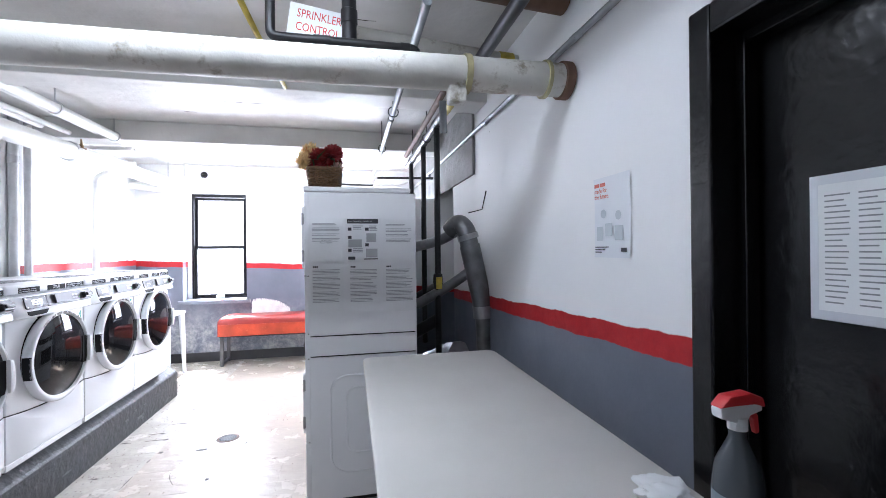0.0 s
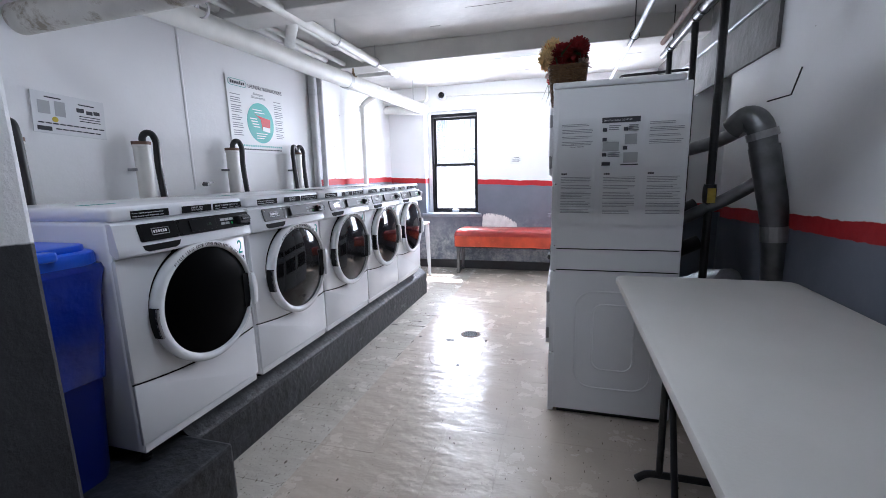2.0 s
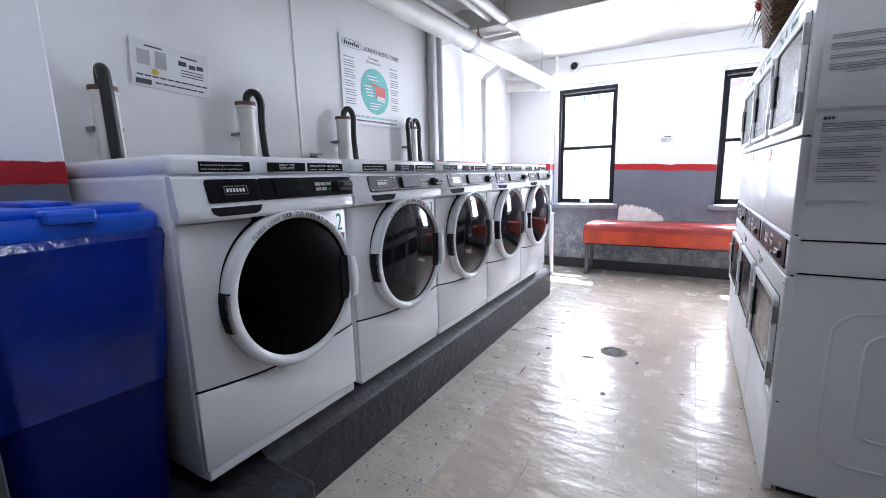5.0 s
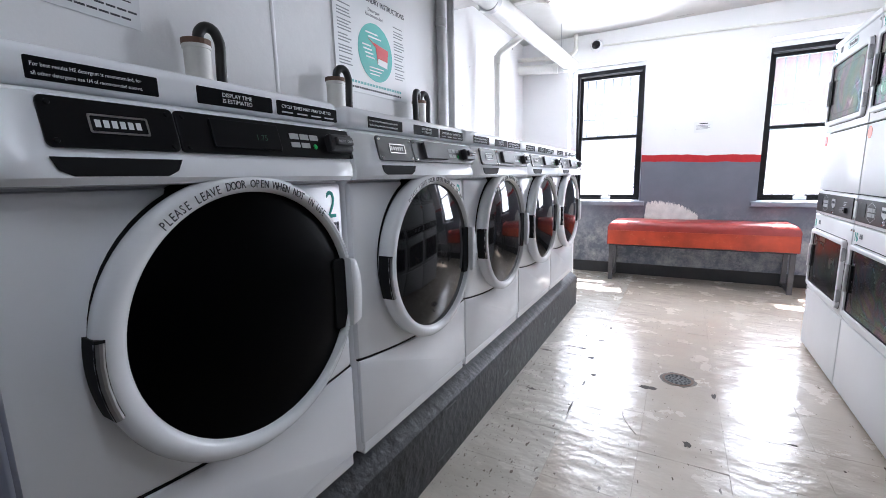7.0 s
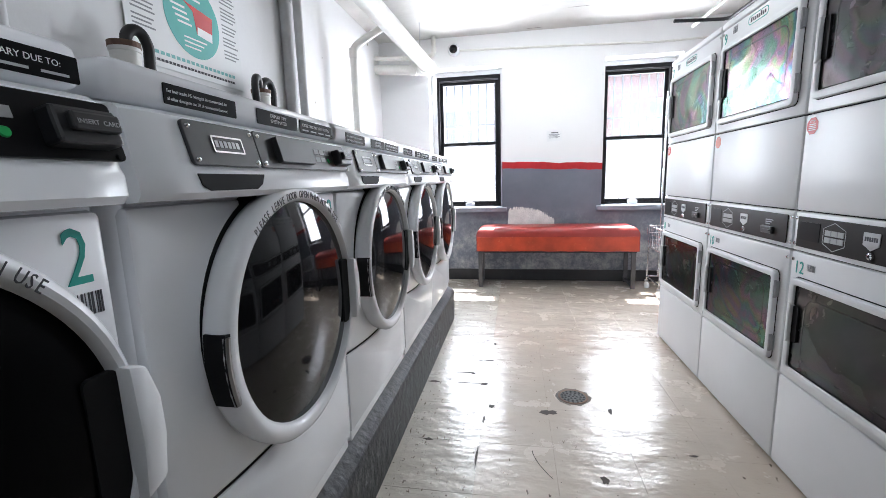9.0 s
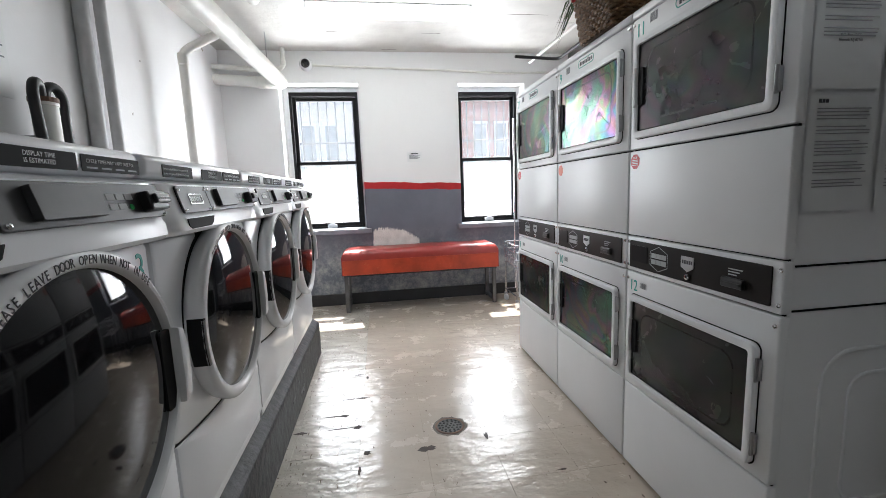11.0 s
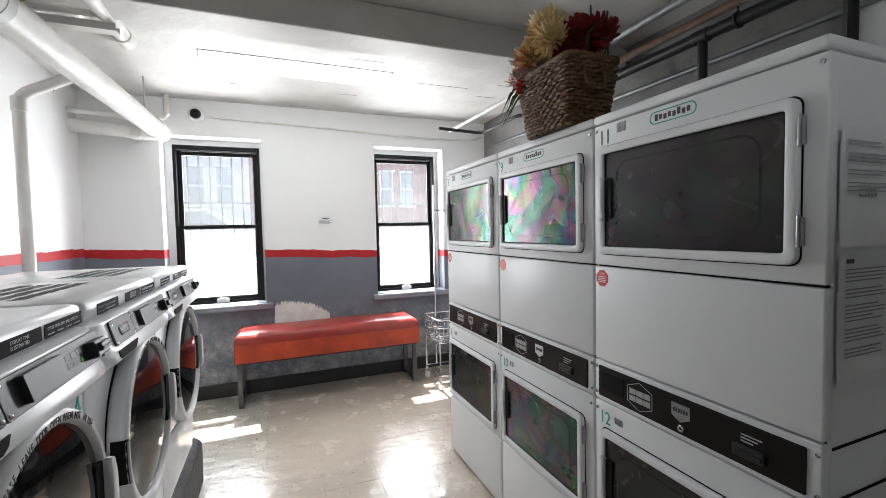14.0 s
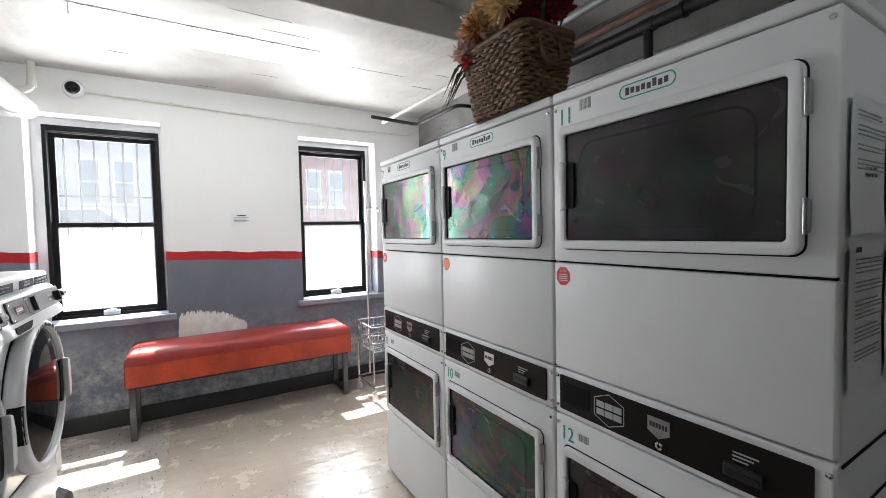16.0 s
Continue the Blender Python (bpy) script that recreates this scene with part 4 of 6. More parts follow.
# laundry instructions on the washers' wall
board = mat("sign_board", (0.80, 0.81, 0.81), 0.35, vary=0.03, scale=4)
sign = thing("laundry_sign", at(-2.472, 2.82, 1.56, FACE_PX) @ Matrix.Rotation(radians(0.6), 4, "Z"), "white laundry instruction sign with teal disc and red cup", "sign")
part("board", box(0, 0.635, 0, 0.55, 0, 0.004, 0.001), board, sign)
ring, slabs = loop_logo(at(0.115, 0.508, 0.0045), 0.19, 0.05)
part("logo_outline", ring, teal, sign), part("logo_wordmark", slabs, print_dark, sign)
part("heading", letters("LAUNDRY INSTRUCTIONS", 0.041, at(0.225, 0.492, 0.0046), 0.0005, squeeze=0.84), print_dark, sign)
part("subheading", join(letters("Detergent", 0.026, at(0.335, 0.447, 0.0046), 0.0004, "CENTER"), letters("Recommended", 0.026, at(0.335, 0.421, 0.0046), 0.0004, "CENTER")), print_soft, sign)
part("disc", lathe([(0, 0.0012), (0.155, 0.0012), (0.155, 0)], 48, at(0.335, 0.235, 0.0042)), mat("teal_disc", (0.10, 0.48, 0.44), 0.5), sign)
part("cup", prism([(-0.07, 0.07), (-0.03, 0.055), (0.115, 0.035), (0.10, -0.065), (0.012, -0.055), (0.0, 0.03)], 0.001, at(0.335, 0.235, 0.0056)), stop_red, sign)
part("cup_label", prism([(0.018, -0.025), (0.104, -0.032), (0.1, -0.068), (0.012, -0.058)], 0.0006, at(0.335, 0.235, 0.0068)), board, sign)
rng = random.Random(3)
part("disc_print", bars([(0.25 + 0.02 * (k % 2), 0.33 - 0.02 * k, 0.10 + 0.03 * rng.random(), 0.008) for k in range(2)] + [(0.215 + 0.01 * k, 0.26 - 0.02 * k, 0.075, 0.008) for k in range(4)] + [(0.27, 0.15 - 0.018 * k, 0.13 - 0.02 * k, 0.006) for k in range(3)], at(0, 0, 0.0056)), board, sign)
for c in (0.028, 0.515):
    y = 0.42
    for block in (1, 3, 4, 3, 3, 3):
        part("text_block", bars(print_rows(c, y, 0.105, block, 0.0155, 0.006, rng), at(0, 0, 0.0042)), print_soft, sign)
        y -= block * 0.0155 + 0.009
part("phone_line", bars([(0.06 + 0.026 * k, 0.048, 0.019, 0.013) for k in range(20)], at(0, 0, 0.0042)), mat("pale_teal_print", (0.2, 0.5, 0.48), 0.6), sign)
part("address_line", bars([(0.06 + 0.019 * k, 0.022, 0.015, 0.010) for k in range(27)], at(0, 0, 0.0042)), print_dark, sign)

# dosing sign above the first washer
sign = thing("dosing_sign", at(-2.472, 1.59, 1.60, FACE_PX) @ Matrix.Rotation(radians(-3), 4, "Z"), "laminated white sign with small dosing pictures", "sign")
part("board", box(0, 0.325, 0, 0.19, 0, 0.003, 0.001), mat("laminate", (0.76, 0.77, 0.78), 0.22, vary=0.05, scale=5), sign)
part("picture", bars([(0.025, 0.09, 0.05, 0.06), (0.095, 0.085, 0.045, 0.07)], at(0, 0, 0.0032)), print_grey, sign)
part("picture", bars([(0.19, 0.12, 0.035, 0.02), (0.235, 0.115, 0.03, 0.018), (0.27, 0.118, 0.03, 0.018)], at(0, 0, 0.0034)), print_dark, sign)
part("picture", lathe([(0, 0.001), (0.013, 0.001), (0.013, 0)], 20, at(0.092, 0.068, 0.0032)), mat("yellow_print", (0.65, 0.5, 0.05), 0.5), sign)
part("print", bars([(0.055, 0.165, 0.07, 0.006), (0.2, 0.155, 0.075, 0.006)] + [(0.02 + 0.03 * k, 0.045, 0.025, 0.006) for k in range(10)] + [(0.09 + 0.03 * k, 0.022, 0.026, 0.006) for k in range(7)] + [(0.015, 0.012, 0.06, 0.02)] + [(0.2, 0.1 - 0.012 * k, 0.1, 0.004) for k in range(3)], at(0, 0, 0.0032)), print_dark, sign)

# wall poster, window notice, door notice
poster = sheet_thing("poster", at(0.967, 1.415, 1.40, FACE_NX), 0.205, 0.285, "white poster with red heading on the wall", "poster", material=mat("glossy_paper", (0.74, 0.76, 0.80), 0.28, vary=0.05, scale=4), seed=9)
for k, wide in enumerate((0.065,)):
    part("heading", bars([(0.008, 0.252 - 0.021 * k, wide * 0.45, 0.013), (0.008 + wide * 0.52, 0.252 - 0.021 * k, wide * 0.48, 0.013)], at(0, 0, Z)), mat("coral_print", (0.62, 0.14, 0.10), 0.5) if k == 0 else MATS["coral_print"], poster)
for k, words in enumerate(("made for", "the future.")):
    part("heading", letters(words, 0.024, at(0.008, 0.231 - 0.021 * k, Z), 0.0004, squeeze=0.85), MATS["coral_print"], poster)
part("picture", join(*[lathe([(0, 0.0004), (0.016, 0.0004), (0.016, 0)], 16, at(0.06 + 0.085 * (k % 2), 0.155 - 0.01 * k, Z - 0.001)) for k in range(2)], bars([(0.02, 0.06, 0.035, 0.05), (0.07, 0.075, 0.04, 0.045), (0.125, 0.06, 0.045, 0.05)], at(0, 0, Z - 0.001))), mat("pale_picture", (0.50, 0.54, 0.58), 0.5), poster)
part("print", bars([(0.01, 0.035 - 0.009 * k, 0.08 - 0.02 * k, 0.004) for k in range(3)] + [(0.16, 0.02, 0.03, 0.014)], at(0, 0, Z)), print_dark, poster)
r = sheet_thing("pet_notice", at(-0.825, 6.087, 1.475, FACE_NY), 0.155, 0.105, "small white notice on the window wall", "notice", curl=0.002, seed=12)
part("heading", bars([(0.045, 0.082, 0.07, 0.008)], at(0, 0, 0.0045)), print_dark, r)
part("print", bars([(0.02, 0.066 - 0.011 * k, 0.115 - 0.02 * (k % 2), 0.0045) for k in range(4)], at(0, 0, 0.0045)), print_soft, r)
dn = thing("door_notice", at(1.043, 0.724, 1.28, FACE_NX), "laundry log sheet in a clear sleeve on the door", "notice")
part("sleeve", box(0, 0.24, 0, 0.30, 0, 0.003, 0.001), mat("clear_sleeve", (0.62, 0.64, 0.68), 0.15), dn)
part("sheet", box(0.014, 0.226, 0.014, 0.286, 0.003, 0.004), paper, dn)
rng = random.Random(6)
part("print", bars([(0.03 + 0.06 * c, 0.255 - 0.0115 * k, 0.05 * (0.6 + 0.4 * rng.random()), 0.003) for k in range(20) for c in range(3)], at(0, 0, 0.004)), print_soft, dn)
part("tape", join(box(0.002, 0.238, 0.002, 0.02, 0.0041, 0.0046), box(0.002, 0.238, 0.28, 0.298, 0.0041, 0.0046), box(0.002, 0.018, 0.02, 0.28, 0.0041, 0.0046)), mat("clear_tape", (0.68, 0.70, 0.74), 0.12), dn)

# ---- bench ----
bench = thing("bench", pose(-0.755, 5.875, 0), "red vinyl bench with dark steel sled legs", "bench")
cush = box(-0.778, 0.778, -0.20, 0.205, 0.385, 0.625, 0.0)
es = [e for e in cush.edges if all(v.co.z > 0.5 for v in e.verts)]
bmesh.ops.bevel(cush, geom=es, offset=0.075, segments=6, profile=0.5, affect="EDGES")
bmesh.ops.subdivide_edges(cush, edges=[e for e in cush.edges if e.calc_length() > 0.3], cuts=14, use_grid_fill=True)
for v in cush.verts:
    if v.co.z > 0.5:
        v.co.z += 0.006 * noise.noise(v.co * 6)
    elif v.co.z < 0.45:
        v.co.z += 0.008 * noise.noise(Vector((v.co.x * 9, v.co.y * 9, 2)))
part("cushion", cush, red_vinyl, bench, smooth=True)
part("apron", box(-0.771, 0.771, -0.2045, -0.1995, 0.39, 0.53, 0.002), mat("worn_orange_vinyl", (0.50, 0.062, 0.022), 0.4, vary=0.35, scale=7, bump=0.3, bscale=30, dirt=((0.62, 0.20, 0.08), 0.60, 12)), bench, "worn orange-red front apron")
part("seat_board", box(-0.76, 0.76, -0.18, 0.185, 0.37, 0.396), black_plastic, bench)
leg_mat = mat("worn_dark_steel", (0.10, 0.10, 0.105), 0.4, 0.6, vary=0.3, scale=12, dirt=((0.45, 0.45, 0.45), 0.68, 16))
for x in (-0.745, 0.745):
    for y in (-0.13, 0.16):
        part("leg", box(x - 0.02, x + 0.02, y - 0.012, y + 0.012, 0, 0.371, 0.003), leg_mat, bench)
    part("stretcher", box(x - 0.018, x + 0.018, -0.118, 0.148, 0.02, 0.045, 0.002), leg_mat, bench)

# ---- folding table and what lies on it ----
TZ = 0.858
table = thing("folding_table", pose(0.507, 1.39, 0), "white plastic folding table with black steel legs", "table")
top = prism(rounded(0.735, 1.86, 0.05, 5), 0.034, at(0, 0, TZ - 0.034), 0.008)
part("tabletop", top, table_white, table, smooth=True)
leg_black = mat("black_tube", (0.015, 0.015, 0.016), 0.3, 0.2)
for s in (-1, 1):
    yb = s * 0.60
    for x in (-0.19, 0.19):
        part("leg", tube([(x, yb, TZ - 0.04), (x, yb, 0.05)], 0.0145, 12), leg_black, table)
    part("foot", tube(bend([(-0.28, yb, 0.016), (-0.24, yb, 0.05), (0.24, yb, 0.05), (0.28, yb, 0.016)], 0.03), 0.0155, 12), leg_black, table)
    part("brace", tube([(-0.19, yb, 0.42), (0.19, yb, 0.42)], 0.011, 10), leg_black, table)
    part("strut", tube([(0, yb, 0.42), (0, s * 0.28, TZ - 0.04)], 0.010, 10), leg_black, table)
    part("leg", tube([(-0.16, yb, 0.42), (-0.19, yb - 0.30 * s, 0.013)], 0.013, 10), leg_black, table)

spray = thing("spray_bottle", pose(0.838, 0.715, TZ), "clear spray bottle with red trigger head", "spray bottle")
bottle_mat = mat("cloudy_bottle", (0.07, 0.08, 0.09), 0.10)
part("bottle", lathe([(0, 0), (0.043, 0), (0.046, 0.006), (0.046, 0.10), (0.040, 0.14), (0.022, 0.18), (0.016, 0.195), (0.016, 0.215), (0, 0.215)], 28), bottle_mat, spray, "cloudy clear plastic bottle", True)
part("collar", lathe([(0, 0.21), (0.018, 0.21), (0.018, 0.235), (0, 0.235)], 20), white_plastic, spray)
part("head", prism([(-0.05, 0.0), (-0.052, 0.018), (-0.03, 0.034), (0.02, 0.038), (0.045, 0.028), (0.05, 0.008), (0.02, 0.0), (0.012, -0.012), (-0.014, -0.012)], 0.026, pose(0.0, 0.013, 0.238, 90, 0, 0), 0.004), white_plastic, spray, smooth=True)
part("head_cap", prism([(-0.054, 0.018), (-0.03, 0.040), (0.02, 0.044), (0.05, 0.032), (0.055, 0.012), (0.03, 0.02), (-0.03, 0.02)], 0.030, pose(0.0, 0.015, 0.240, 90, 0, 0), 0.004), stop_red, spray, "red cap", True)
part("trigger", prism([(0.03, 0.004), (0.045, -0.01), (0.048, -0.045), (0.04, -0.048), (0.034, -0.02), (0.02, 0.0)], 0.012, pose(0.0, 0.006, 0.245, 90, 0, 0), 0.002), stop_red, spray)
part("label", lathe([(0.0465, 0.03), (0.0468, 0.03), (0.0468, 0.085), (0.0465, 0.085)], 28), mat("bottle_label", (0.22, 0.26, 0.3), 0.4), spray)
rag = bmesh.new()
bmesh.ops.create_icosphere(rag, subdivisions=4, radius=0.06)
for v in rag.verts:
    v.co *= 1 + 0.5 * noise.noise(v.co * 28) + 0.3 * noise.noise(v.co * 60)
    v.co.z = max(v.co.z * 0.35, -0.008) + 0.008
ob = part("paper_towel", rag, paper, None, smooth=True)
ob.location = (0.79, 0.862, TZ)
tagged(ob, "crumpled white paper towel on the table", "paper towel")

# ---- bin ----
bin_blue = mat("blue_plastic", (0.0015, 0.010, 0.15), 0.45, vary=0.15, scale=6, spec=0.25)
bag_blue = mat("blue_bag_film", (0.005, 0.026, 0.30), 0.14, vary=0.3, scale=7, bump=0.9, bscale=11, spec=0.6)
b = thing("rubbish_bin", pose(-1.905, 1.055, 0.264) @ Matrix.Diagonal((1.0, 0.98, 1.10, 1)), "blue plastic rubbish bin with lid and blue bag", "bin")
can = bmesh.new()
for k, (z, s) in enumerate(((0, 0.80), (0.03, 0.83), (0.35, 0.92), (0.72, 1.0))):
    ringv = [can.verts.new((x * s, y * s, z)) for x, y in rounded(0.42, 0.40, 0.07, 5)]
    if k:
        for j in range(len(ringv)):
            can.faces.new((prev[j], prev[(j + 1) % len(ringv)], ringv[(j + 1) % len(ringv)], ringv[j]))
    else:
        can.faces.new(ringv[::-1])
    prev = ringv
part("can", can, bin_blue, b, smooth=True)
bag = bmesh.new()
for k, (z, s) in enumerate(((0.36, 0.955), (0.42, 0.99), (0.50, 1.02), (0.58, 1.05), (0.64, 1.09), (0.69, 1.13), (0.725, 1.15), (0.742, 1.10), (0.745, 1.0))):
    ringv = []
    for x, y in rounded(0.42, 0.40, 0.07, 12):
        q = Vector((x * 16, y * 16, z * 7))
        d = 1 + 0.05 * noise.noise(q) * (z - 0.3) / 0.4 + 0.03 * noise.noise(q * 2.3)
        ringv.append(bag.verts.new((x * s * d, y * s * d, z + (0.05 * noise.noise(Vector((x * 5, y * 5, 9))) if k == 0 else 0))))
    if k:
        for j in range(len(ringv)):
            bag.faces.new((prev[j], prev[(j + 1) % len(ringv)], ringv[(j + 1) % len(ringv)], ringv[j]))
    prev = ringv
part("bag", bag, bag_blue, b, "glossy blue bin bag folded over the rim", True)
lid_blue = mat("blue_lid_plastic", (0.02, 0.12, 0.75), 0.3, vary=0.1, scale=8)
lidb = prism(rounded(0.455, 0.435, 0.085, 8), 0.05, at(0, 0, 0.735), 0.016)
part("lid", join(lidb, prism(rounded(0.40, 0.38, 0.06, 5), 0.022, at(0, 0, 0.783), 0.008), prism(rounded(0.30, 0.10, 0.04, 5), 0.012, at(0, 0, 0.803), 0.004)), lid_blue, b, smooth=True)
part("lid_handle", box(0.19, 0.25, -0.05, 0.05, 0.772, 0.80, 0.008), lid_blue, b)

# ---- pipes along the washers' wall ----
galv = mat("galvanised_steel", (0.27, 0.28, 0.29), 0.45, 0.7, vary=0.3, scale=9, bump=0.15, bscale=30)
black_pipe = mat("black_iron_pipe", (0.02, 0.02, 0.022), 0.4, 0.3, vary=0.3, scale=12)
grey_pipe = mat("grey_pipe_paint", (0.50, 0.50, 0.50), 0.45, vary=0.2, scale=8, bump=0.2, bscale=25)
dirty_lag = mat("dirty_pipe_lagging", (0.58, 0.565, 0.52), 0.6, vary=0.2, scale=6, bump=0.5, bscale=14, dirt=((0.26, 0.225, 0.17), 0.54, 6))
rust = mat("rusty_iron", (0.16, 0.09, 0.06), 0.75, vary=0.4, scale=15, bump=0.3, bscale=50)
yellow_tag = mat("yellow_pipe_label", (0.55, 0.42, 0.06), 0.5, vary=0.4, scale=20)
old_band = mat("dull_yellow_band", (0.40, 0.36, 0.20), 0.6, vary=0.3, scale=25)
hose_black = mat("black_hose", (0.015, 0.015, 0.016), 0.45)


def pipe_thing(name, pts, r, material, label, category="pipe", rad=0.06, seg=16, rings=(), group=""):
    root = thing(name, Matrix.Translation(pts[0]), label, category, group)
    inv = Matrix.Translation(-Vector(pts[0]))
    part("run", moved(tube(bend(pts, rad), r, seg), inv), material, root, smooth=True)
    for p, d, w, mm in rings:
        p, d = Vector(p), Vector(d).normalized()
        part("collar", moved(tube([p - d * w, p - d * w * 0.9, p + d * w * 0.9, p + d * w], r, seg, radii=[r * 1.02, r * 1.14, r * 1.14, r * 1.02]), inv), mm, root, smooth=True)
    return root


pipe_thing("heating_pipe", [(-2.16, -2.38, 2.21), (-2.09, 3.2, 2.235), (-2.02, 6.03, 2.26)], 0.068, pipe_white, "thick white lagged heating pipe under the ceiling", rad=0.3, seg=24, rings=[((-2.035, 5.88, 2.26), (0.02, 1, 0), 0.05, pipe_white), ((-2.08, 3.9, 2.243), (0.02, 1, 0), 0.03, grey_pipe), ((-2.13, 1.0, 2.225), (0.02, 1, 0), 0.02, yellow_tag)])
pipe_thing("branch_pipe", [(-2.60, 5.95, 2.27), (-2.06, 5.99, 2.24)], 0.05, pipe_white, "white lagged branch pipe at the window corner", rings=[((-2.18, 5.982, 2.246), (1, 0.1, -0.08), 0.03, pipe_white)])
pipe_thing("branch_pipe", [(-2.60, 5.92, 2.375), (-2.2, 5.94, 2.35), (-1.97, 5.98, 2.37), (-1.97, 5.98, 2.56)], 0.022, pipe_white, "thin white pipe rising to the ceiling", rings=[((-2.3, 5.936, 2.36), (1, 0, -0.05), 0.02, pipe_white), ((-1.97, 5.98, 2.42), (0, 0, 1), 0.02, pipe_white)])
pipe_thing("riser_pipe", [(-2.44, 3.87, 0.27), (-2.44, 3.87, 2.56)], 0.033, grey_pipe, "grey-white riser pipe on the wall", rings=[((-2.44, 3.87, 2.16), (0, 0, 1), 0.03, grey_pipe)])
pipe_thing("riser_pipe", [(-2.44, 4.02, 0.27), (-2.44, 4.02, 2.56)], 0.026, grey_pipe, "grey-white riser pipe on the wall")
pipe_thing("riser_pipe", [(-2.45, 4.95, 0.9), (-2.45, 4.95, 2.20), (-2.2, 5.02, 2.36), (-2.12, 5.02, 2.36)], 0.03, pipe_white, "white riser pipe bent to the heating pipe", rings=[((-2.45, 4.95, 2.15), (0, 0, 1), 0.04, pipe_white)])
pipe_thing("conduit", [(-2.485, 2.45, 1.30), (-2.485, 2.45, 2.56)], 0.015, white_wall, "thin white conduit on the wall", rad=0.02)
pipe_thing("water_pipe", [(-1.86, -2.3, 2.40), (-1.86, 4.60, 2.42)], 0.036, pipe_white, "white pipe hung under the ceiling", rings=[((-1.86, 4.56, 2.42), (0, 1, 0), 0.05, pipe_white)])
pipe_thing("water_pipe", [(-2.0, -2.3, 2.46), (-2.0, 4.62, 2.46), (-1.87, 4.62, 2.43)], 0.025, pipe_white, "white pipe hung under the ceiling")
pipe_thing("water_pipe", [(-2.2, -2.3, 2.44), (-2.2, 4.3, 2.44)], 0.020, pipe_white, "white pipe hung under the ceiling")
pipe_thing("water_pipe", [(-2.34, -2.3, 2.47), (-2.34, 4.0, 2.47)], 0.028, pipe_white, "white pipe hung under the ceiling")
pipe_thing("branch_pipe", [(-1.80, 1.7, 2.50), (-1.92, 2.9, 2.46), (-2.4, 3.5, 2.42)], 0.042, pipe_white, "white branch pipe crossing to the wall", rad=0.15)
for x, y, z in ((-1.86, 3.35, 2.42), (-1.86, 4.08, 2.42), (-2.02, 2.2, 2.27), (-2.03, 5.6, 2.257)):
    h = thing("pipe_hanger", pose(x, y, CEIL), "thin steel rod hanger", "hanger", "pipe hangers")
    part("rod", tube([(0, 0, 0), (0, 0, z - CEIL + 0.03)], 0.005, 8), grey_pipe, h)
    part("ring", lathe([(0.040, -0.008), (0.046, -0.008), (0.046, 0.008), (0.040, 0.008), (0.040, -0.008)], 20, pose(0, 0, z - CEIL, 90)), grey_pipe, h)
strut = thing("pipe_support", pose(-2.05, 4.35, 2.36), "white steel channel carrying the pipes", "pipe support")
part("channel", join(box(-0.3, 0.22, -0.03, 0.03, -0.004, 0.0), box(-0.3, 0.22, -0.03, -0.026, 0, 0.03), box(-0.3, 0.22, 0.026, 0.03, 0, 0.03)), pipe_white, strut)
part("rod", tube([(0.2, 0, 0), (0.2, 0, CEIL - 2.36)], 0.005, 8), grey_pipe, strut)
head = thing("fire_sprinkler", pose(-2.08, 3.93, 2.30), "brass sprinkler head on the white pipe", "sprinkler")
brass_old = mat("old_brass", (0.30, 0.20, 0.11), 0.45, 0.8, vary=0.3, scale=20)
part("stem", lathe([(0, 0), (0.016, 0), (0.016, 0.02), (0.008, 0.035), (0.006, 0.07), (0, 0.07)], 14, at(0.06, 0, -0.02)), brass_old, head)
part("deflector", lathe([(0, 0.0), (0.035, -0.006), (0.036, -0.002), (0, 0.004)], 18, at(0.06, 0, -0.02)), brass_old, head)

# drain standpipes with the washers' hoses
for y, zt, two in ((1.46, 1.56, False), (2.057, 1.58, False), (2.742, 1.58, False), (3.507, 1.58, True)):
    s = thing("standpipe", pose(-2.41, y, 0.30), "white painted drain standpipe with black washer hose", "drain pipe", "drain standpipes")
    h = zt - 0.30
    part("pipe", tube([(0, 0, 0), (0, 0, h - 0.03), (0, 0, h - 0.028), (0, 0, h)], 0.043, 20, radii=[0.043, 0.043, 0.046, 0.046]), pipe_white, s, smooth=True)
    part("rim", lathe([(0.038, h - 0.016), (0.0475, h - 0.016), (0.0475, h + 0.002), (0.038, h + 0.002)], 20), rust, s, "rusty rim band")
    part("bracket", join(box(-0.075, 0.0, -0.05, 0.05, h - 0.16, h - 0.145), box(-0.08, -0.07, -0.09, 0.02, h - 0.2, h - 0.11, 0.003)), galv, s)
    for sg in ((1, -1) if two else (0.35 if y < 1.6 else 1,)):
        loop = [(0.0, 0.01 * sg, h - 0.10), (0.0, 0.01 * sg, h + 0.03), (0.01, 0.03 * sg, h + 0.055), (0.015, 0.06 * sg, h + 0.05), (0.02, 0.078 * sg, h + 0.01), (0.02, 0.07 * sg, h - 0.12), (0.05, 0.07 * sg, h - 0.5)]
        if y < 1.6:
            loop = [(0.0, 0.0, h - 0.10), (0.0, 0.0, h + 0.04), (0.02, -0.005, h + 0.065), (0.05, -0.012, h + 0.05), (0.066, -0.015, h - 0.02), (0.066, -0.012, h - 0.3), (0.066, -0.01, h - 0.55)]
        part("hose", tube(bend(loop, 0.05), 0.022 if y < 1.6 else 0.018, 12), hose_black, s, "black rubber drain hose", True)
tap = thing("water_tap", pose(-2.48, 2.52, 1.33), "small grey valve on the wall", "tap")
part("body", tube([(0, 0, 0), (0.05, 0, 0)], 0.012, 10), galv, tap)
part("lever", box(0.03, 0.045, -0.03, 0.05, 0.012, 0.02, 0.002), galv, tap)
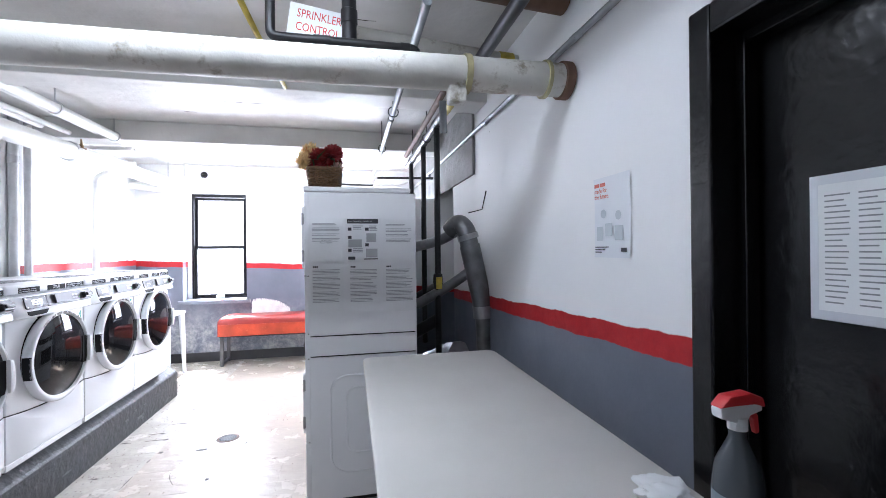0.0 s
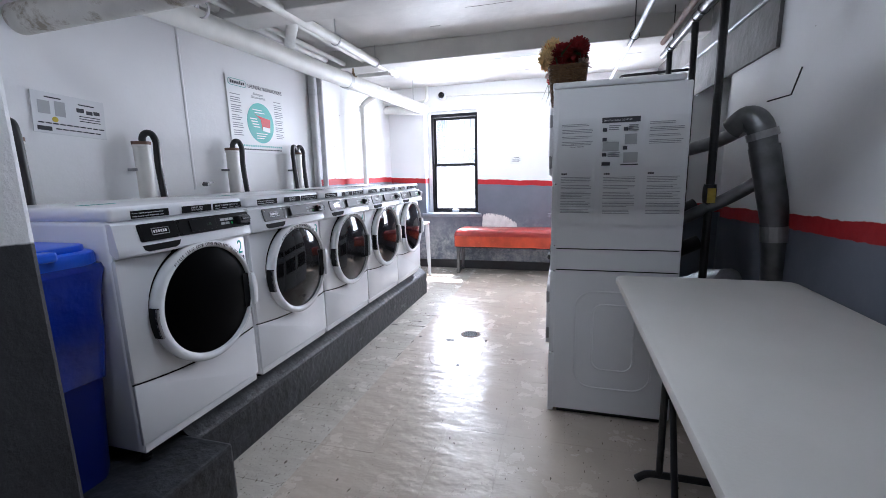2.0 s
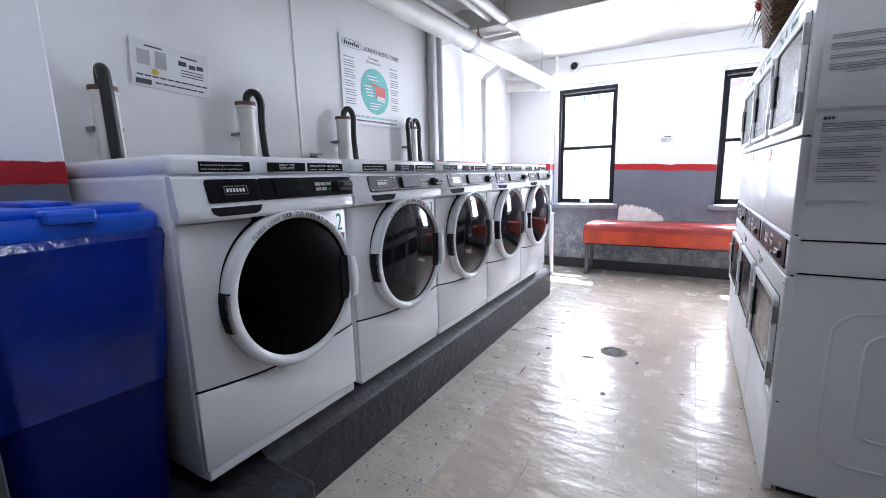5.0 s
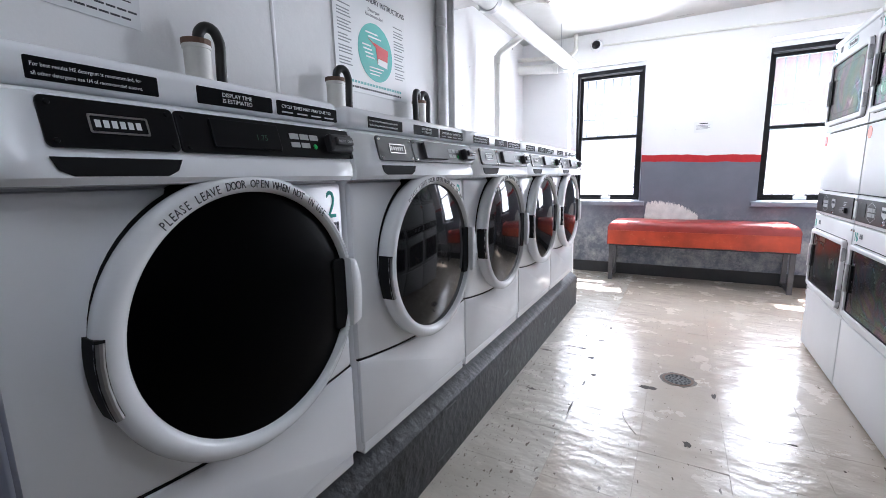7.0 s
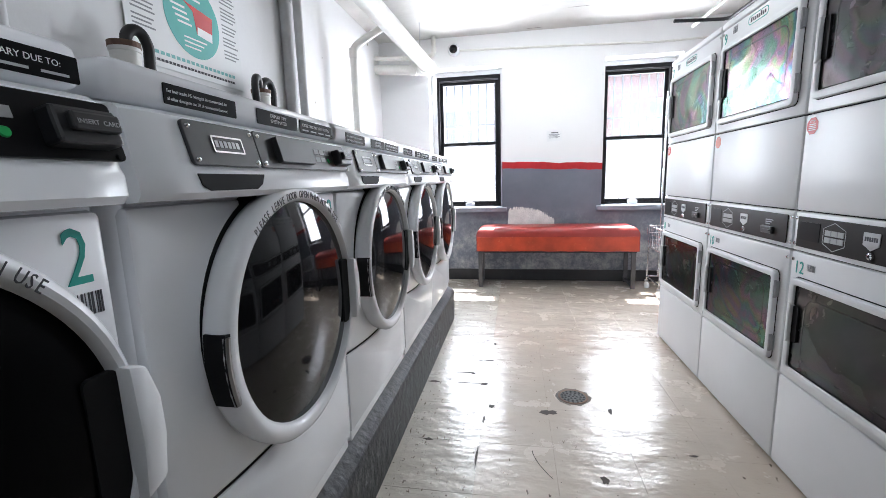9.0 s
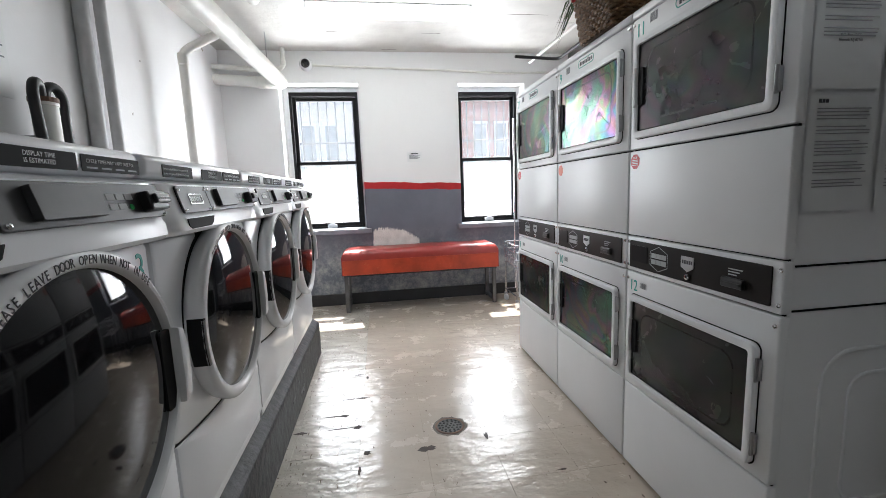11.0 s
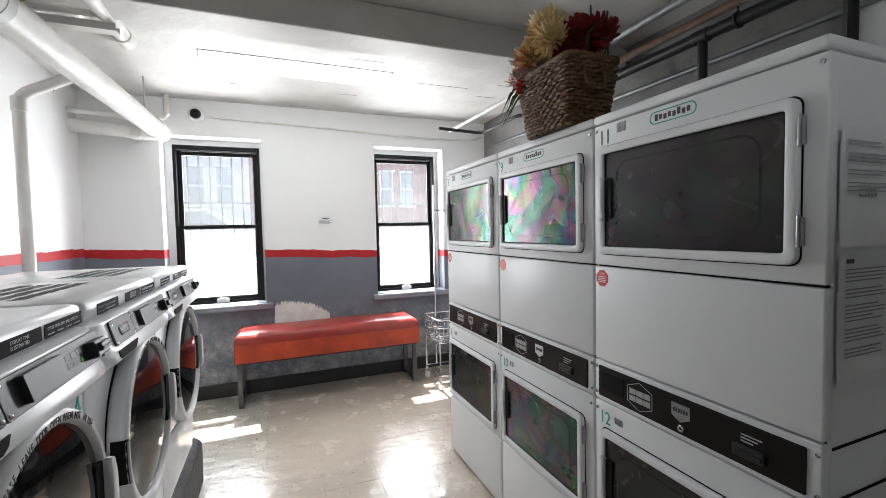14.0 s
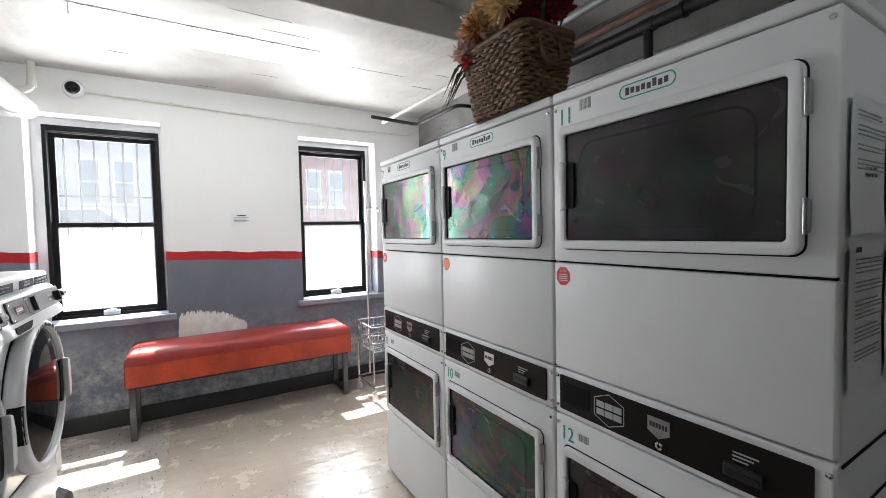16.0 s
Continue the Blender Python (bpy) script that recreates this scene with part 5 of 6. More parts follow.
hole = thing("wall_socket_hole", at(-2.498, 2.625, 1.465, FACE_PX), "small rusty hole plug in the wall", "wall plug")
part("plug", lathe([(0, 0.006), (0.014, 0.005), (0.018, 0)], 14), rust, hole)

# ---- pipes by the dryers' wall ----
gas = pipe_thing("gas_pipe", [(0.66, -0.5, 2.29), (0.66, 4.28, 2.29)], 0.028, black_pipe, "black iron gas pipe over the dryers with yellow label", rings=[((0.66, y, 2.29), (0, 1, 0), 0.035, black_pipe) for y in (2.82, 3.36, 4.05)])
for y in (2.82, 3.36, 4.05):
    part("drop", tube([(0, y + 0.5, 0), (0, y + 0.5, -1.6)], 0.021, 12), black_pipe, gas)
part("label_band", tube([(0, 2.55 + 0.5, 0), (0, 2.30 + 0.5, 0)], 0.0292, 16), yellow_tag, gas, "yellow gas label")
part("label_print", letters("NATURAL GAS", 0.034, at(-0.0295, 3.045, -0.012, FACE_NX), 0.0005, squeeze=0.9), print_dark, gas)
pipe_thing("rusty_pipe", [(0.615, 2.2, 2.345), (0.615, 4.09, 2.345)], 0.020, rust, "rusty brown pipe beside the gas pipe")
pipe_thing("sprinkler_pipe", [(0.36, 1.5, 2.33), (0.36, 4.0, 2.33)], 0.018, galv, "grey steel sprinkler pipe", rings=[((0.36, 2.9, 2.33), (0, 1, 0), 0.03, black_pipe), ((0.36, 3.85, 2.33), (0, 1, 0), 0.05, black_pipe)])
pipe_thing("sprinkler_pipe", [(0.36, 4.0, 2.33), (0.34, 5.6, 2.34)], 0.014, pipe_white, "white steel sprinkler pipe")
for x, y, z in ((0.36, 2.75, 2.33), (0.36, 3.75, 2.33), (0.66, 3.95, 2.29), (0.66, 3.2, 2.29)):
    h = thing("pipe_hanger", pose(x, y, CEIL), "thin steel rod hanger", "hanger", "pipe hangers")
    part("rod", tube([(0, 0, 0), (0, 0, z - CEIL)], 0.004, 8), black_pipe, h)
    part("ring", lathe([(0.030, -0.006), (0.035, -0.006), (0.035, 0.006), (0.030, 0.006), (0.030, -0.006)], 20, pose(0, 0, z - CEIL, 90)), black_pipe, h)
pipe_thing("conduit", [(0.94, -0.2, 2.235), (0.94, 5.9, 2.29)], 0.014, galv, "steel conduit along the wall", rings=[((0.94, y, 2.25), (0, 1, 0), 0.02, galv) for y in (1.5, 2.6, 4.6)])
pipe_thing("rail_pipe", [(-0.02, 4.95, 2.19), (0.36, 5.0, 2.19), (0.36, 4.45, 2.19), (0.97, 4.45, 2.2)], 0.012, black_pipe, "thin black pipe bracket near the window")
# dryer exhaust ducts
duct_grey = mat("dull_duct_metal", (0.20, 0.205, 0.21), 0.38, 0.8, vary=0.35, scale=12, bump=0.35, bscale=20, dirt=((0.06, 0.06, 0.062), 0.6, 9))
duct = thing("exhaust_duct", pose(0.86, 2.75, 0), "dull galvanised dryer exhaust duct with elbow", "duct")
part("pipe", tube([(0.105, -0.05, 0.45), (0.085, -0.05, 0.98), (0.07, -0.05, 1.10), (-0.0, -0.02, 1.46)], 0.072, 24, radii=[0.058, 0.058, 0.066, 0.068]), duct_grey, duct, smooth=True)
part("elbow", tube(bend([(-0.0, -0.02, 1.45), (-0.02, -0.01, 1.57), (-0.06, 0.03, 1.62), (-0.11, 0.09, 1.56)], 0.05, 5), 0.062, 20), duct_grey, duct, "crumpled elbow", True)
part("arm", tube(bend([(-0.07, 0.05, 1.56), (-0.16, 0.14, 1.50), (-0.38, 0.30, 1.44)], 0.06), 0.036, 18), steel, duct, smooth=True)
part("clamp", tube([(-0.006, -0.02, 1.50), (-0.016, -0.018, 1.535)], 0.071, 24), steel, duct)
part("band", tube([(0.085, -0.05, 0.98), (0.078, -0.05, 1.06)], 0.069, 24), steel, duct, "shiny steel band")
part("branch", tube(bend([(0.04, -0.03, 1.32), (-0.1, 0.05, 1.20), (-0.34, 0.12, 1.06)], 0.1), 0.034, 18), duct_grey, duct, smooth=True)
part("wire", tube([(0.0, 0, 1.68), (0.08, -0.05, 1.70), (0.10, -0.08, 1.82)], 0.004, 6), black_pipe, duct)
duct = thing("exhaust_duct", pose(0.72, 3.45, 0), "crumpled foil dryer exhaust duct", "duct")
foil = mat("foil_duct", (0.5, 0.5, 0.52), 0.28, 0.95, vary=0.3, scale=14, bump=0.9, bscale=24)
cr = tube(bend([(-0.28, 0.2, 0.35), (0.0, 0.05, 0.5), (0.10, -0.2, 0.62), (0.12, -0.5, 0.70)], 0.15, 10), 0.075, 22)
for v in cr.verts:
    v.co += Vector((noise.noise(v.co * 22), noise.noise(v.co * 22 + Vector((5, 0, 0))), noise.noise(v.co * 22 + Vector((0, 7, 0))))) * 0.018
part("hose", cr, foil, duct, smooth=True)
part("outlet", tube([(-0.24, 0.0, 0.95), (0.05, 0.0, 1.10)], 0.06, 20), black_pipe, duct, smooth=True)
part("outlet", tube([(-0.24, -0.3, 0.78), (0.0, -0.3, 0.90)], 0.045, 20), black_pipe, duct, smooth=True)
valve = thing("gas_valve", pose(0.66, 2.82, 1.22), "brass gas valve with yellow tag on the black pipe", "valve")
part("body", lathe([(0, -0.05), (0.03, -0.05), (0.034, -0.02), (0.034, 0.02), (0.03, 0.05), (0, 0.05)], 16), black_pipe, valve)
part("tag", box(-0.02, 0.02, -0.038, -0.034, -0.05, 0.03), yellow_tag, valve)

# ---- entrance ceiling: lagged main, sprinkler valve pipes ----
pipe_thing("lagged_main", [(-2.49, 1.62, 2.09), (0.965, 1.60, 2.125)], 0.066, dirty_lag, "dirty white lagged pipe across the entrance", seg=28, rings=[((0.53, 1.603, 2.12), (1, 0, 0), 0.012, old_band), ((0.86, 1.601, 2.123), (1, 0, 0), 0.008, old_band), ((0.945, 1.6, 2.124), (1, 0, 0), 0.02, rust)])
pipe_thing("valve_pipe", [(-0.215, 1.75, 2.56), (-0.215, 1.75, 2.27), (0.36, 1.75, 2.27), (0.36, 1.75, 2.2)], 0.019, black_pipe, "black sprinkler valve pipe with fittings", rad=0.03, rings=[((-0.02, 1.75, 2.27), (1, 0, 0), 0.035, black_pipe), ((0.31, 1.75, 2.27), (1, 0, 0), 0.02, black_pipe)])
pipe_thing("valve_pipe", [(0.085, 1.80, 2.56), (0.085, 1.80, 2.30)], 0.030, black_pipe, "thick black valve pipe", rings=[((0.085, 1.8, 2.40), (0, 0, 1), 0.03, black_pipe)])
pipe_thing("lagged_pipe", [(0.1, 1.95, 2.40), (0.9, 2.0, 2.36)], 0.045, dirty_lag, "short dirty lagged pipe under the ceiling", rings=[((0.84, 2.0, 2.362), (1, 0, -0.05), 0.04, yellow_tag)])
pipe_thing("rusty_pipe", [(0.22, 1.55, 2.47), (0.96, 1.62, 2.47)], 0.058, rust, "rusty brown pipe under the ceiling")
pipe_thing("rusty_pipe", [(0.05, 1.36, 2.505), (0.96, 1.42, 2.50)], 0.05, rust, "rusty brown pipe under the ceiling")
pipe_thing("yellow_pipe", [(-0.42, 1.2, 2.57), (-0.30, 1.9, 2.36), (-0.29, 2.66, 2.41)], 0.012, yellow_tag, "thin yellow painted pipe")
pipe_thing("drop_pipe", [(0.6, 2.35, 2.28), (0.62, 2.42, 2.12)], 0.022, galv, "short grey pipe end")
hook = thing("pipe_clamp", pose(0.49, 1.60, 2.03), "rusty square pipe clamp", "clamp")
part("block", box(-0.035, 0.035, -0.03, 0.03, -0.03, 0.045, 0.008), dirty_lag, hook)
sg = thing("sprinkler_sign", at(-0.175, 1.83, 2.27, FACE_NY) @ Matrix.Rotation(radians(-8), 4, "Z"), "white sprinkler valve sign with red letters", "sign")
part("board", box(0, 0.24, 0, 0.19, 0, 0.003), board, sg)
for k, w in enumerate(("SPRINKLER", "CONTROL", "VALVE")):
    part("words", letters(w, 0.05, at(0.12, 0.135 - 0.055 * k, 0.0032), 0.0005, "CENTER", 0.74), stop_red, sg)
part("cord", tube([(0.02, 0.19, 0), (0.02, 0.26, 0)], 0.002, 6), steel, sg)

# ---- fixtures of the window bay ----
lampm = mat("lamp_diffuser", (0.9, 0.92, 0.9), 0.4, emit=((0.95, 1.0, 0.98), 2.2))
lampm_dim = mat("old_lamp_diffuser", (0.9, 0.92, 0.9), 0.4, emit=((0.90, 0.97, 1.0), 1.45))
for lx, ly in ((-0.98, 5.07), (-0.35, 1.18)):
  light = thing("ceiling_light", pose(lx, ly, CEIL), "long white fluorescent ceiling light, switched on", "ceiling light", "ceiling lights")
  part("housing", box(-0.625, 0.625, -0.10, 0.10, -0.008, 0.0), white_plastic, light)
  part("diffuser", prism([(-0.095, 0.0), (-0.085, -0.035), (-0.06, -0.05), (0.06, -0.05), (0.085, -0.035), (0.095, 0.0)], 1.22, at(-0.61, 0, -0.008) @ FACE_PX), lampm if ly > 3 else lampm_dim, light, "glowing prismatic diffuser")
  for x in (-0.618, 0.611):
    part("end_cap", box(x, x + 0.008, -0.10, 0.10, -0.062, -0.006, 0.002), white_plastic, light)
dome = thing("dome_camera", at(-1.775, 6.088, 2.44, FACE_NY), "white dome camera on the window wall", "security camera")
part("base", lathe([(0, 0), (0.062, 0), (0.062, 0.02), (0.052, 0.045), (0.04, 0.05), (0, 0.05)], 32), white_plastic, dome, smooth=True)
part("dome", lathe([(0.043, 0.045), (0.040, 0.062), (0.028, 0.078), (0.012, 0.085), (0, 0.086)], 28), door_glass, dome, "dark glossy dome", True)
pipe_thing("conduit", [(-1.72, 6.075, 2.43), (-0.55, 6.075, 2.395), (0.2, 6.075, 2.365), (0.80, 6.075, 2.375), (0.88, 6.0, 2.40)], 0.010, pipe_white, "thin white conduit with clips", rings=[((x, 6.075, z), (1, 0, -0.04), 0.012, pipe_white) for x, z in ((-1.2, 2.42), (-0.55, 2.395), (-0.1, 2.377), (0.35, 2.367))])

# ---- flower basket on the middle dryer ----
straw = mat("wicker", (0.15, 0.078, 0.032), 0.6, vary=0.45, scale=38, bump=0.4, bscale=90)
straw_dark = mat("dark_wicker", (0.07, 0.035, 0.015), 0.7, vary=0.3, scale=20)
BX, BY, BZ = -0.105, 3.37, 1.797
basket = thing("flower_basket", pose(BX, BY, BZ) @ Matrix.Diagonal((1.08, 1.06, 1.14, 1)), "brown wicker basket of artificial flowers on a dryer", "flower basket")


def basket_ring(z, grow=0.0):
    s = 0.80 + 0.24 * z / 0.21
    return [(x * s, y * s) for x, y in rounded(0.21 + grow, 0.315 + grow, 0.03, 8)]


inner = bmesh.new()
for k, z in enumerate((0.0, 0.10, 0.20)):
    rv = [inner.verts.new((x, y, z)) for x, y in basket_ring(z, -0.012)]
    if k:
        for j in range(len(rv)):
            inner.faces.new((prev[j], prev[(j + 1) % len(rv)], rv[(j + 1) % len(rv)], rv[j]))
    else:
        inner.faces.new(rv[::-1])
    prev = rv
part("liner", inner, straw_dark, basket)


def around(z, n):
    ring = [Vector((x, y, z)) for x, y in basket_ring(z)]
    lens = [0.0]
    for a, c in zip(ring, ring[1:] + ring[:1]):
        lens.append(lens[-1] + (c - a).length)
    out, k = [], 0
    for i in range(n):
        d = lens[-1] * i / n
        while lens[k + 1] < d:
            k += 1
        out.append(ring[k].lerp(ring[(k + 1) % len(ring)], (d - lens[k]) / max(lens[k + 1] - lens[k], 1e-9)))
    return out


NS = 44
for r in range(17):
    z = 0.008 + r * 0.0122
    pts = around(z, NS * 2)
    path = []
    for k, p in enumerate(pts):
        out = Vector((p.x, p.y, 0)).normalized()
        path.append(p + out * (0.0055 if (k // 2 + r) % 2 else -0.002) + Vector((0, 0, 0.0015 * math.sin(k * 1.7 + r))))
    part("strand", tube(path + path[:1], 0.0068, 6, False), straw, basket, smooth=True)
part("rim", tube(around(0.212, 60) + around(0.212, 60)[:1], 0.010, 8, False), straw, basket, smooth=True)
stakes = bmesh.new()
lo, hi = around(0.0, NS), around(0.21, NS)
for a, c in zip(lo, hi):
    stakes = join(stakes, tube([a, c], 0.003, 5))
part("stakes", stakes, straw_dark, basket)
for sgn in (-1, 1):
    part("basket_handle", tube(bend([(-0.05, 0.16 * sgn, 0.20), (-0.05, 0.18 * sgn, 0.11), (0.03, 0.18 * sgn, 0.11), (0.03, 0.16 * sgn, 0.20)], 0.03), 0.005, 8), straw, basket)


def bloom(x, y, z, r, material, petals, seed, wide=0.32):
    rng = random.Random(seed)
    bm = bmesh.new()
    for k in range(petals):
        u = 1 - 1.55 * (k + 0.5) / petals
        a = k * 2.39996
        d = Vector((math.sqrt(max(0, 1 - u * u)) * math.cos(a), math.sqrt(max(0, 1 - u * u)) * math.sin(a), u))
        s = d.cross(Vector((0.3, 0.2, 1))).normalized()
        n = d.cross(s)
        L = r * rng.uniform(0.85, 1.12)
        w = L * wide * rng.uniform(0.8, 1.2)
        mid = d * L * 0.62 + n * L * 0.10
        tip = d * L + n * L * rng.uniform(-0.12, 0.18)
        vs = [bm.verts.new(p) for p in (d * L * 0.25, mid - s * w * 0.5, tip - s * w * 0.18, tip + s * w * 0.18, mid + s * w * 0.5)]
        mv = bm.verts.new(mid - n * w * 0.22)
        for p, q in zip(vs, vs[1:] + vs[:1]):
            bm.faces.new((p, q, mv))
    bm.transform(pose(x, y, z, rng.uniform(-25, 25), rng.uniform(-35, 10), rng.uniform(0, 360)))
    return part("flower", bm, material, basket)


gold = mat("gold_petals", (0.80, 0.60, 0.30), 0.6, vary=0.35, scale=40)
orange = mat("orange_petals", (0.70, 0.27, 0.08), 0.6, vary=0.4, scale=40)
crimson = mat("crimson_petals", (0.26, 0.010, 0.014), 0.6, vary=0.4, scale=40)
blush = mat("blush_petals", (0.72, 0.50, 0.44), 0.6, vary=0.25, scale=40)
green = mat("leaf_green", (0.05, 0.09, 0.03), 0.5, vary=0.4, scale=30)
for k, (x, y, z, r, material, petals, wide) in enumerate((
        (-0.10, 0.06, 0.275, 0.068, gold, 170, 0.24), (-0.10, -0.035, 0.325, 0.076, gold, 190, 0.24), (-0.115, 0.055, 0.27, 0.05, orange, 70, 0.24),
        (-0.11, -0.04, 0.315, 0.055, orange, 60, 0.24), (0.05, 0.07, 0.28, 0.07, gold, 120, 0.24), (-0.13, -0.10, 0.27, 0.062, gold, 150, 0.24),
        (0.04, -0.12, 0.29, 0.078, crimson, 110, 0.40), (-0.03, -0.13, 0.285, 0.066, crimson, 110, 0.40), (0.06, -0.03, 0.32, 0.074, crimson, 110, 0.40),
        (-0.05, -0.08, 0.245, 0.06, crimson, 80, 0.40), (-0.08, 0.145, 0.285, 0.058, blush, 46, 0.5), (-0.10, 0.15, 0.225, 0.056, blush, 46, 0.5),
        (-0.10, 0.115, 0.185, 0.034, stop_red, 40, 0.5), (0.09, -0.06, 0.235, 0.05, blush, 40, 0.5), (-0.07, 0.02, 0.235, 0.05, blush, 40, 0.5))):
    bloom(x, y, z, r, material, petals, k + 1, wide)
rng = random.Random(21)
for k in range(26):
    y = rng.uniform(-0.16, 0.17)
    side_y = 1 if y > 0 else -1
    x0 = rng.uniform(-0.09, 0.08)
    if k < 14:
        x0, y = -0.08 + rng.uniform(-0.02, 0.03), 0.13 + rng.uniform(-0.03, 0.03)
        p = [Vector((x0, y, 0.20)), Vector((x0 - 0.03, y + 0.05, 0.21 - rng.uniform(0, 0.06))), Vector((x0 - rng.uniform(0.02, 0.09), y + rng.uniform(0.06, 0.16), 0.15 - rng.uniform(0.0, 0.13)))]
    else:
        p = [Vector((x0, y, 0.19)), Vector((x0 + rng.uniform(-0.05, 0.05), y + 0.03 * side_y, 0.27)), Vector((x0 + rng.uniform(-0.1, 0.1), y + rng.uniform(0.02, 0.07) * side_y, rng.uniform(0.26, 0.36)))]
    bm = bmesh.new()
    w = Vector((rng.uniform(-1, 1), rng.uniform(-1, 1), 0.3)).normalized() * (0.004 if k < 14 else 0.014)
    a, c, d, e = (bm.verts.new(q) for q in (p[0], p[1] - w, p[1] + w, p[2]))
    bm.faces.new((a, c, d)), bm.faces.new((c, e, d))
    part("leaf", bm, green, basket)

# ---- wire cart by the window ----
wire = mat("chrome_wire", (0.68, 0.68, 0.70), 0.2, 1.0)
cart = thing("wire_cart", pose(0.29, 5.62, 0), "chrome wire laundry cart on casters with a tall pole", "laundry cart")
hx, hy = 0.17, 0.20
for z, s in ((0.62, 1.0), (0.55, 0.96), (0.48, 0.92), (0.41, 0.88), (0.12, 0.95)):
    pts = [(x * s, y * s, z) for x, y in rounded(2 * hx, 2 * hy, 0.03, 4)]
    part("hoop", tube(pts + pts[:1], 0.006 if z > 0.6 or z < 0.2 else 0.0035, 8, False), wire, cart, smooth=True)
for k in range(9):
    t = -1 + 2 * k / 8
    part("wire", tube([(hx * t, -hy, 0.62), (hx * 0.88 * t, -hy * 0.88, 0.41), (hx * 0.88 * t, hy * 0.88, 0.41), (hx * t, hy, 0.62)], 0.0028, 6), wire, cart)
for k in range(7):
    t = -1 + 2 * k / 6
    part("wire", tube([(-hx, hy * t, 0.62), (-hx * 0.88, hy * 0.88 * t, 0.41), (hx * 0.88, hy * 0.88 * t, 0.41), (hx, hy * t, 0.62)], 0.0028, 6), wire, cart)
for sx in (-1, 1):
    for sy in (-1, 1):
        part("post", tube([(sx * hx * 0.9, sy * hy * 0.9, 0.41), (sx * hx * 0.92, sy * hy * 0.92, 0.08)], 0.008, 10), wire, cart)
        wh = part("caster", lathe([(0, -0.011), (0.028, -0.011), (0.033, -0.006), (0.033, 0.006), (0.028, 0.011), (0, 0.011)], 20, pose(sx * hx * 0.92, sy * hy * 0.92 - 0.015, 0.033, 0, 90, 20)), white_plastic, cart, smooth=True)
        part("fork", box(sx * hx * 0.92 - 0.016, sx * hx * 0.92 + 0.016, sy * hy * 0.92 - 0.01, sy * hy * 0.92 + 0.01, 0.062, 0.085, 0.003), steel, wh)
part("pole", tube([(-0.05, 0.19, 0.12), (-0.05, 0.19, 1.86)], 0.009, 10), wire, cart)
part("hook", tube(bend([(-0.05, 0.19, 1.62), (0.08, 0.19, 1.62), (0.08, 0.19, 1.58)], 0.02), 0.007, 8), wire, cart)

# white plastic side table between the last washer and the window wall
st = thing("side_table", pose(-2.12, 5.35, 0), "white plastic side table beside the last washer", "side table")
part("tabletop", prism(rounded(0.56, 0.5, 0.05, 4), 0.025, at(0, 0, 0.715), 0.006), white_plastic, st, smooth=True)
for sx in (-1, 1):
    for sy in (-1, 1):
        part("leg", tube([(sx * 0.235, sy * 0.205, 0.72), (sx * 0.255, sy * 0.225, 0.0)], 0.03, 8, radii=[0.036, 0.02]), white_plastic, st, smooth=True)

# ---- outside the windows ----
asphalt = mat("asphalt", (0.05, 0.05, 0.052), 0.8, vary=0.2, scale=3)
concrete = mat("concrete_paving", (0.30, 0.295, 0.28), 0.8, vary=0.15, scale=2)
brick_red = mat("red_brick_facade", (0.20, 0.045, 0.034), 0.8, vary=0.25, scale=5)
cream = mat("cream_facade", (0.40, 0.35, 0.31), 0.8, vary=0.15, scale=3)
stone_trim = mat("stone_trim", (0.45, 0.42, 0.38), 0.8)
dark_pane = mat("far_window_glass", (0.05, 0.065, 0.085), 0.08)
GZ = 0.72
structure("ground", box(-400, 400, 6.44, 800, GZ - 0.3, GZ), asphalt, "asphalt street outside the windows")
structure("pavement", box(-30, 30, 6.441, 10.5, GZ + 0.004, GZ + 0.05), concrete, "pale concrete pavement outside")
structure("pavement_far", box(-30, 30, 17.5, 20.0, GZ + 0.004, GZ + 0.12), concrete, "pale concrete pavement across the street")
for x0, x1, material, label in ((-17.0, -2.04, cream, "cream terraced house across the street"), (-2.04, 14.0, brick_red, "red brick terraced house across the street")):
    h = thing("house", pose((x0 + x1) / 2, 20.0, GZ), label, "house", "houses across the street")
    hw = (x1 - x0) / 2
    part("wall", box(-hw, hw, 0, 8, 0, 9.5), material, h)
    part("roof", box(-hw, hw, -0.35, 8.2, 9.5, 10.1, 0.05), stone_trim, h)
    first = -3.84 - (x0 + x1) / 2 if x0 < -10 else 3.39 - (x0 + x1) / 2
    for fz in (1.85, 4.9, 7.6):
        for k in range(-10, 10):
            wx = first + 2.9 * (k // 2) + 0.92 * (k % 2)
            if abs(wx) > hw - 0.45:
                continue
            win = part("window", join(box(wx - 0.33, wx + 0.33, -0.06, 0.02, fz + 1.4, fz + 1.5), box(wx - 0.36, wx + 0.36, -0.12, 0.02, fz - 0.1, fz), box(wx - 0.3, wx - 0.25, -0.04, 0.02, fz, fz + 1.4), box(wx + 0.25, wx + 0.3, -0.04, 0.02, fz, fz + 1.4), box(wx - 0.25, wx + 0.25, -0.04, 0.02, fz + 0.67, fz + 0.73)), stone_trim, h)
            part("pane", box(wx - 0.25, wx + 0.25, -0.015, 0.01, fz, fz + 1.4), dark_pane, win)
car = thing("parked_car", pose(-3.4, 14.6, GZ), "pale blue car parked in the street", "car")
side_line = [(-2.1, 0.25), (-2.15, 0.55), (-1.95, 0.78), (-1.15, 0.86), (-0.6, 1.32), (0.7, 1.36), (1.35, 0.92), (2.05, 0.82), (2.15, 0.5), (2.1, 0.25)]
car_paint = mat("pale_blue_car_paint", (0.30, 0.38, 0.46), 0.2, coat=0.6)
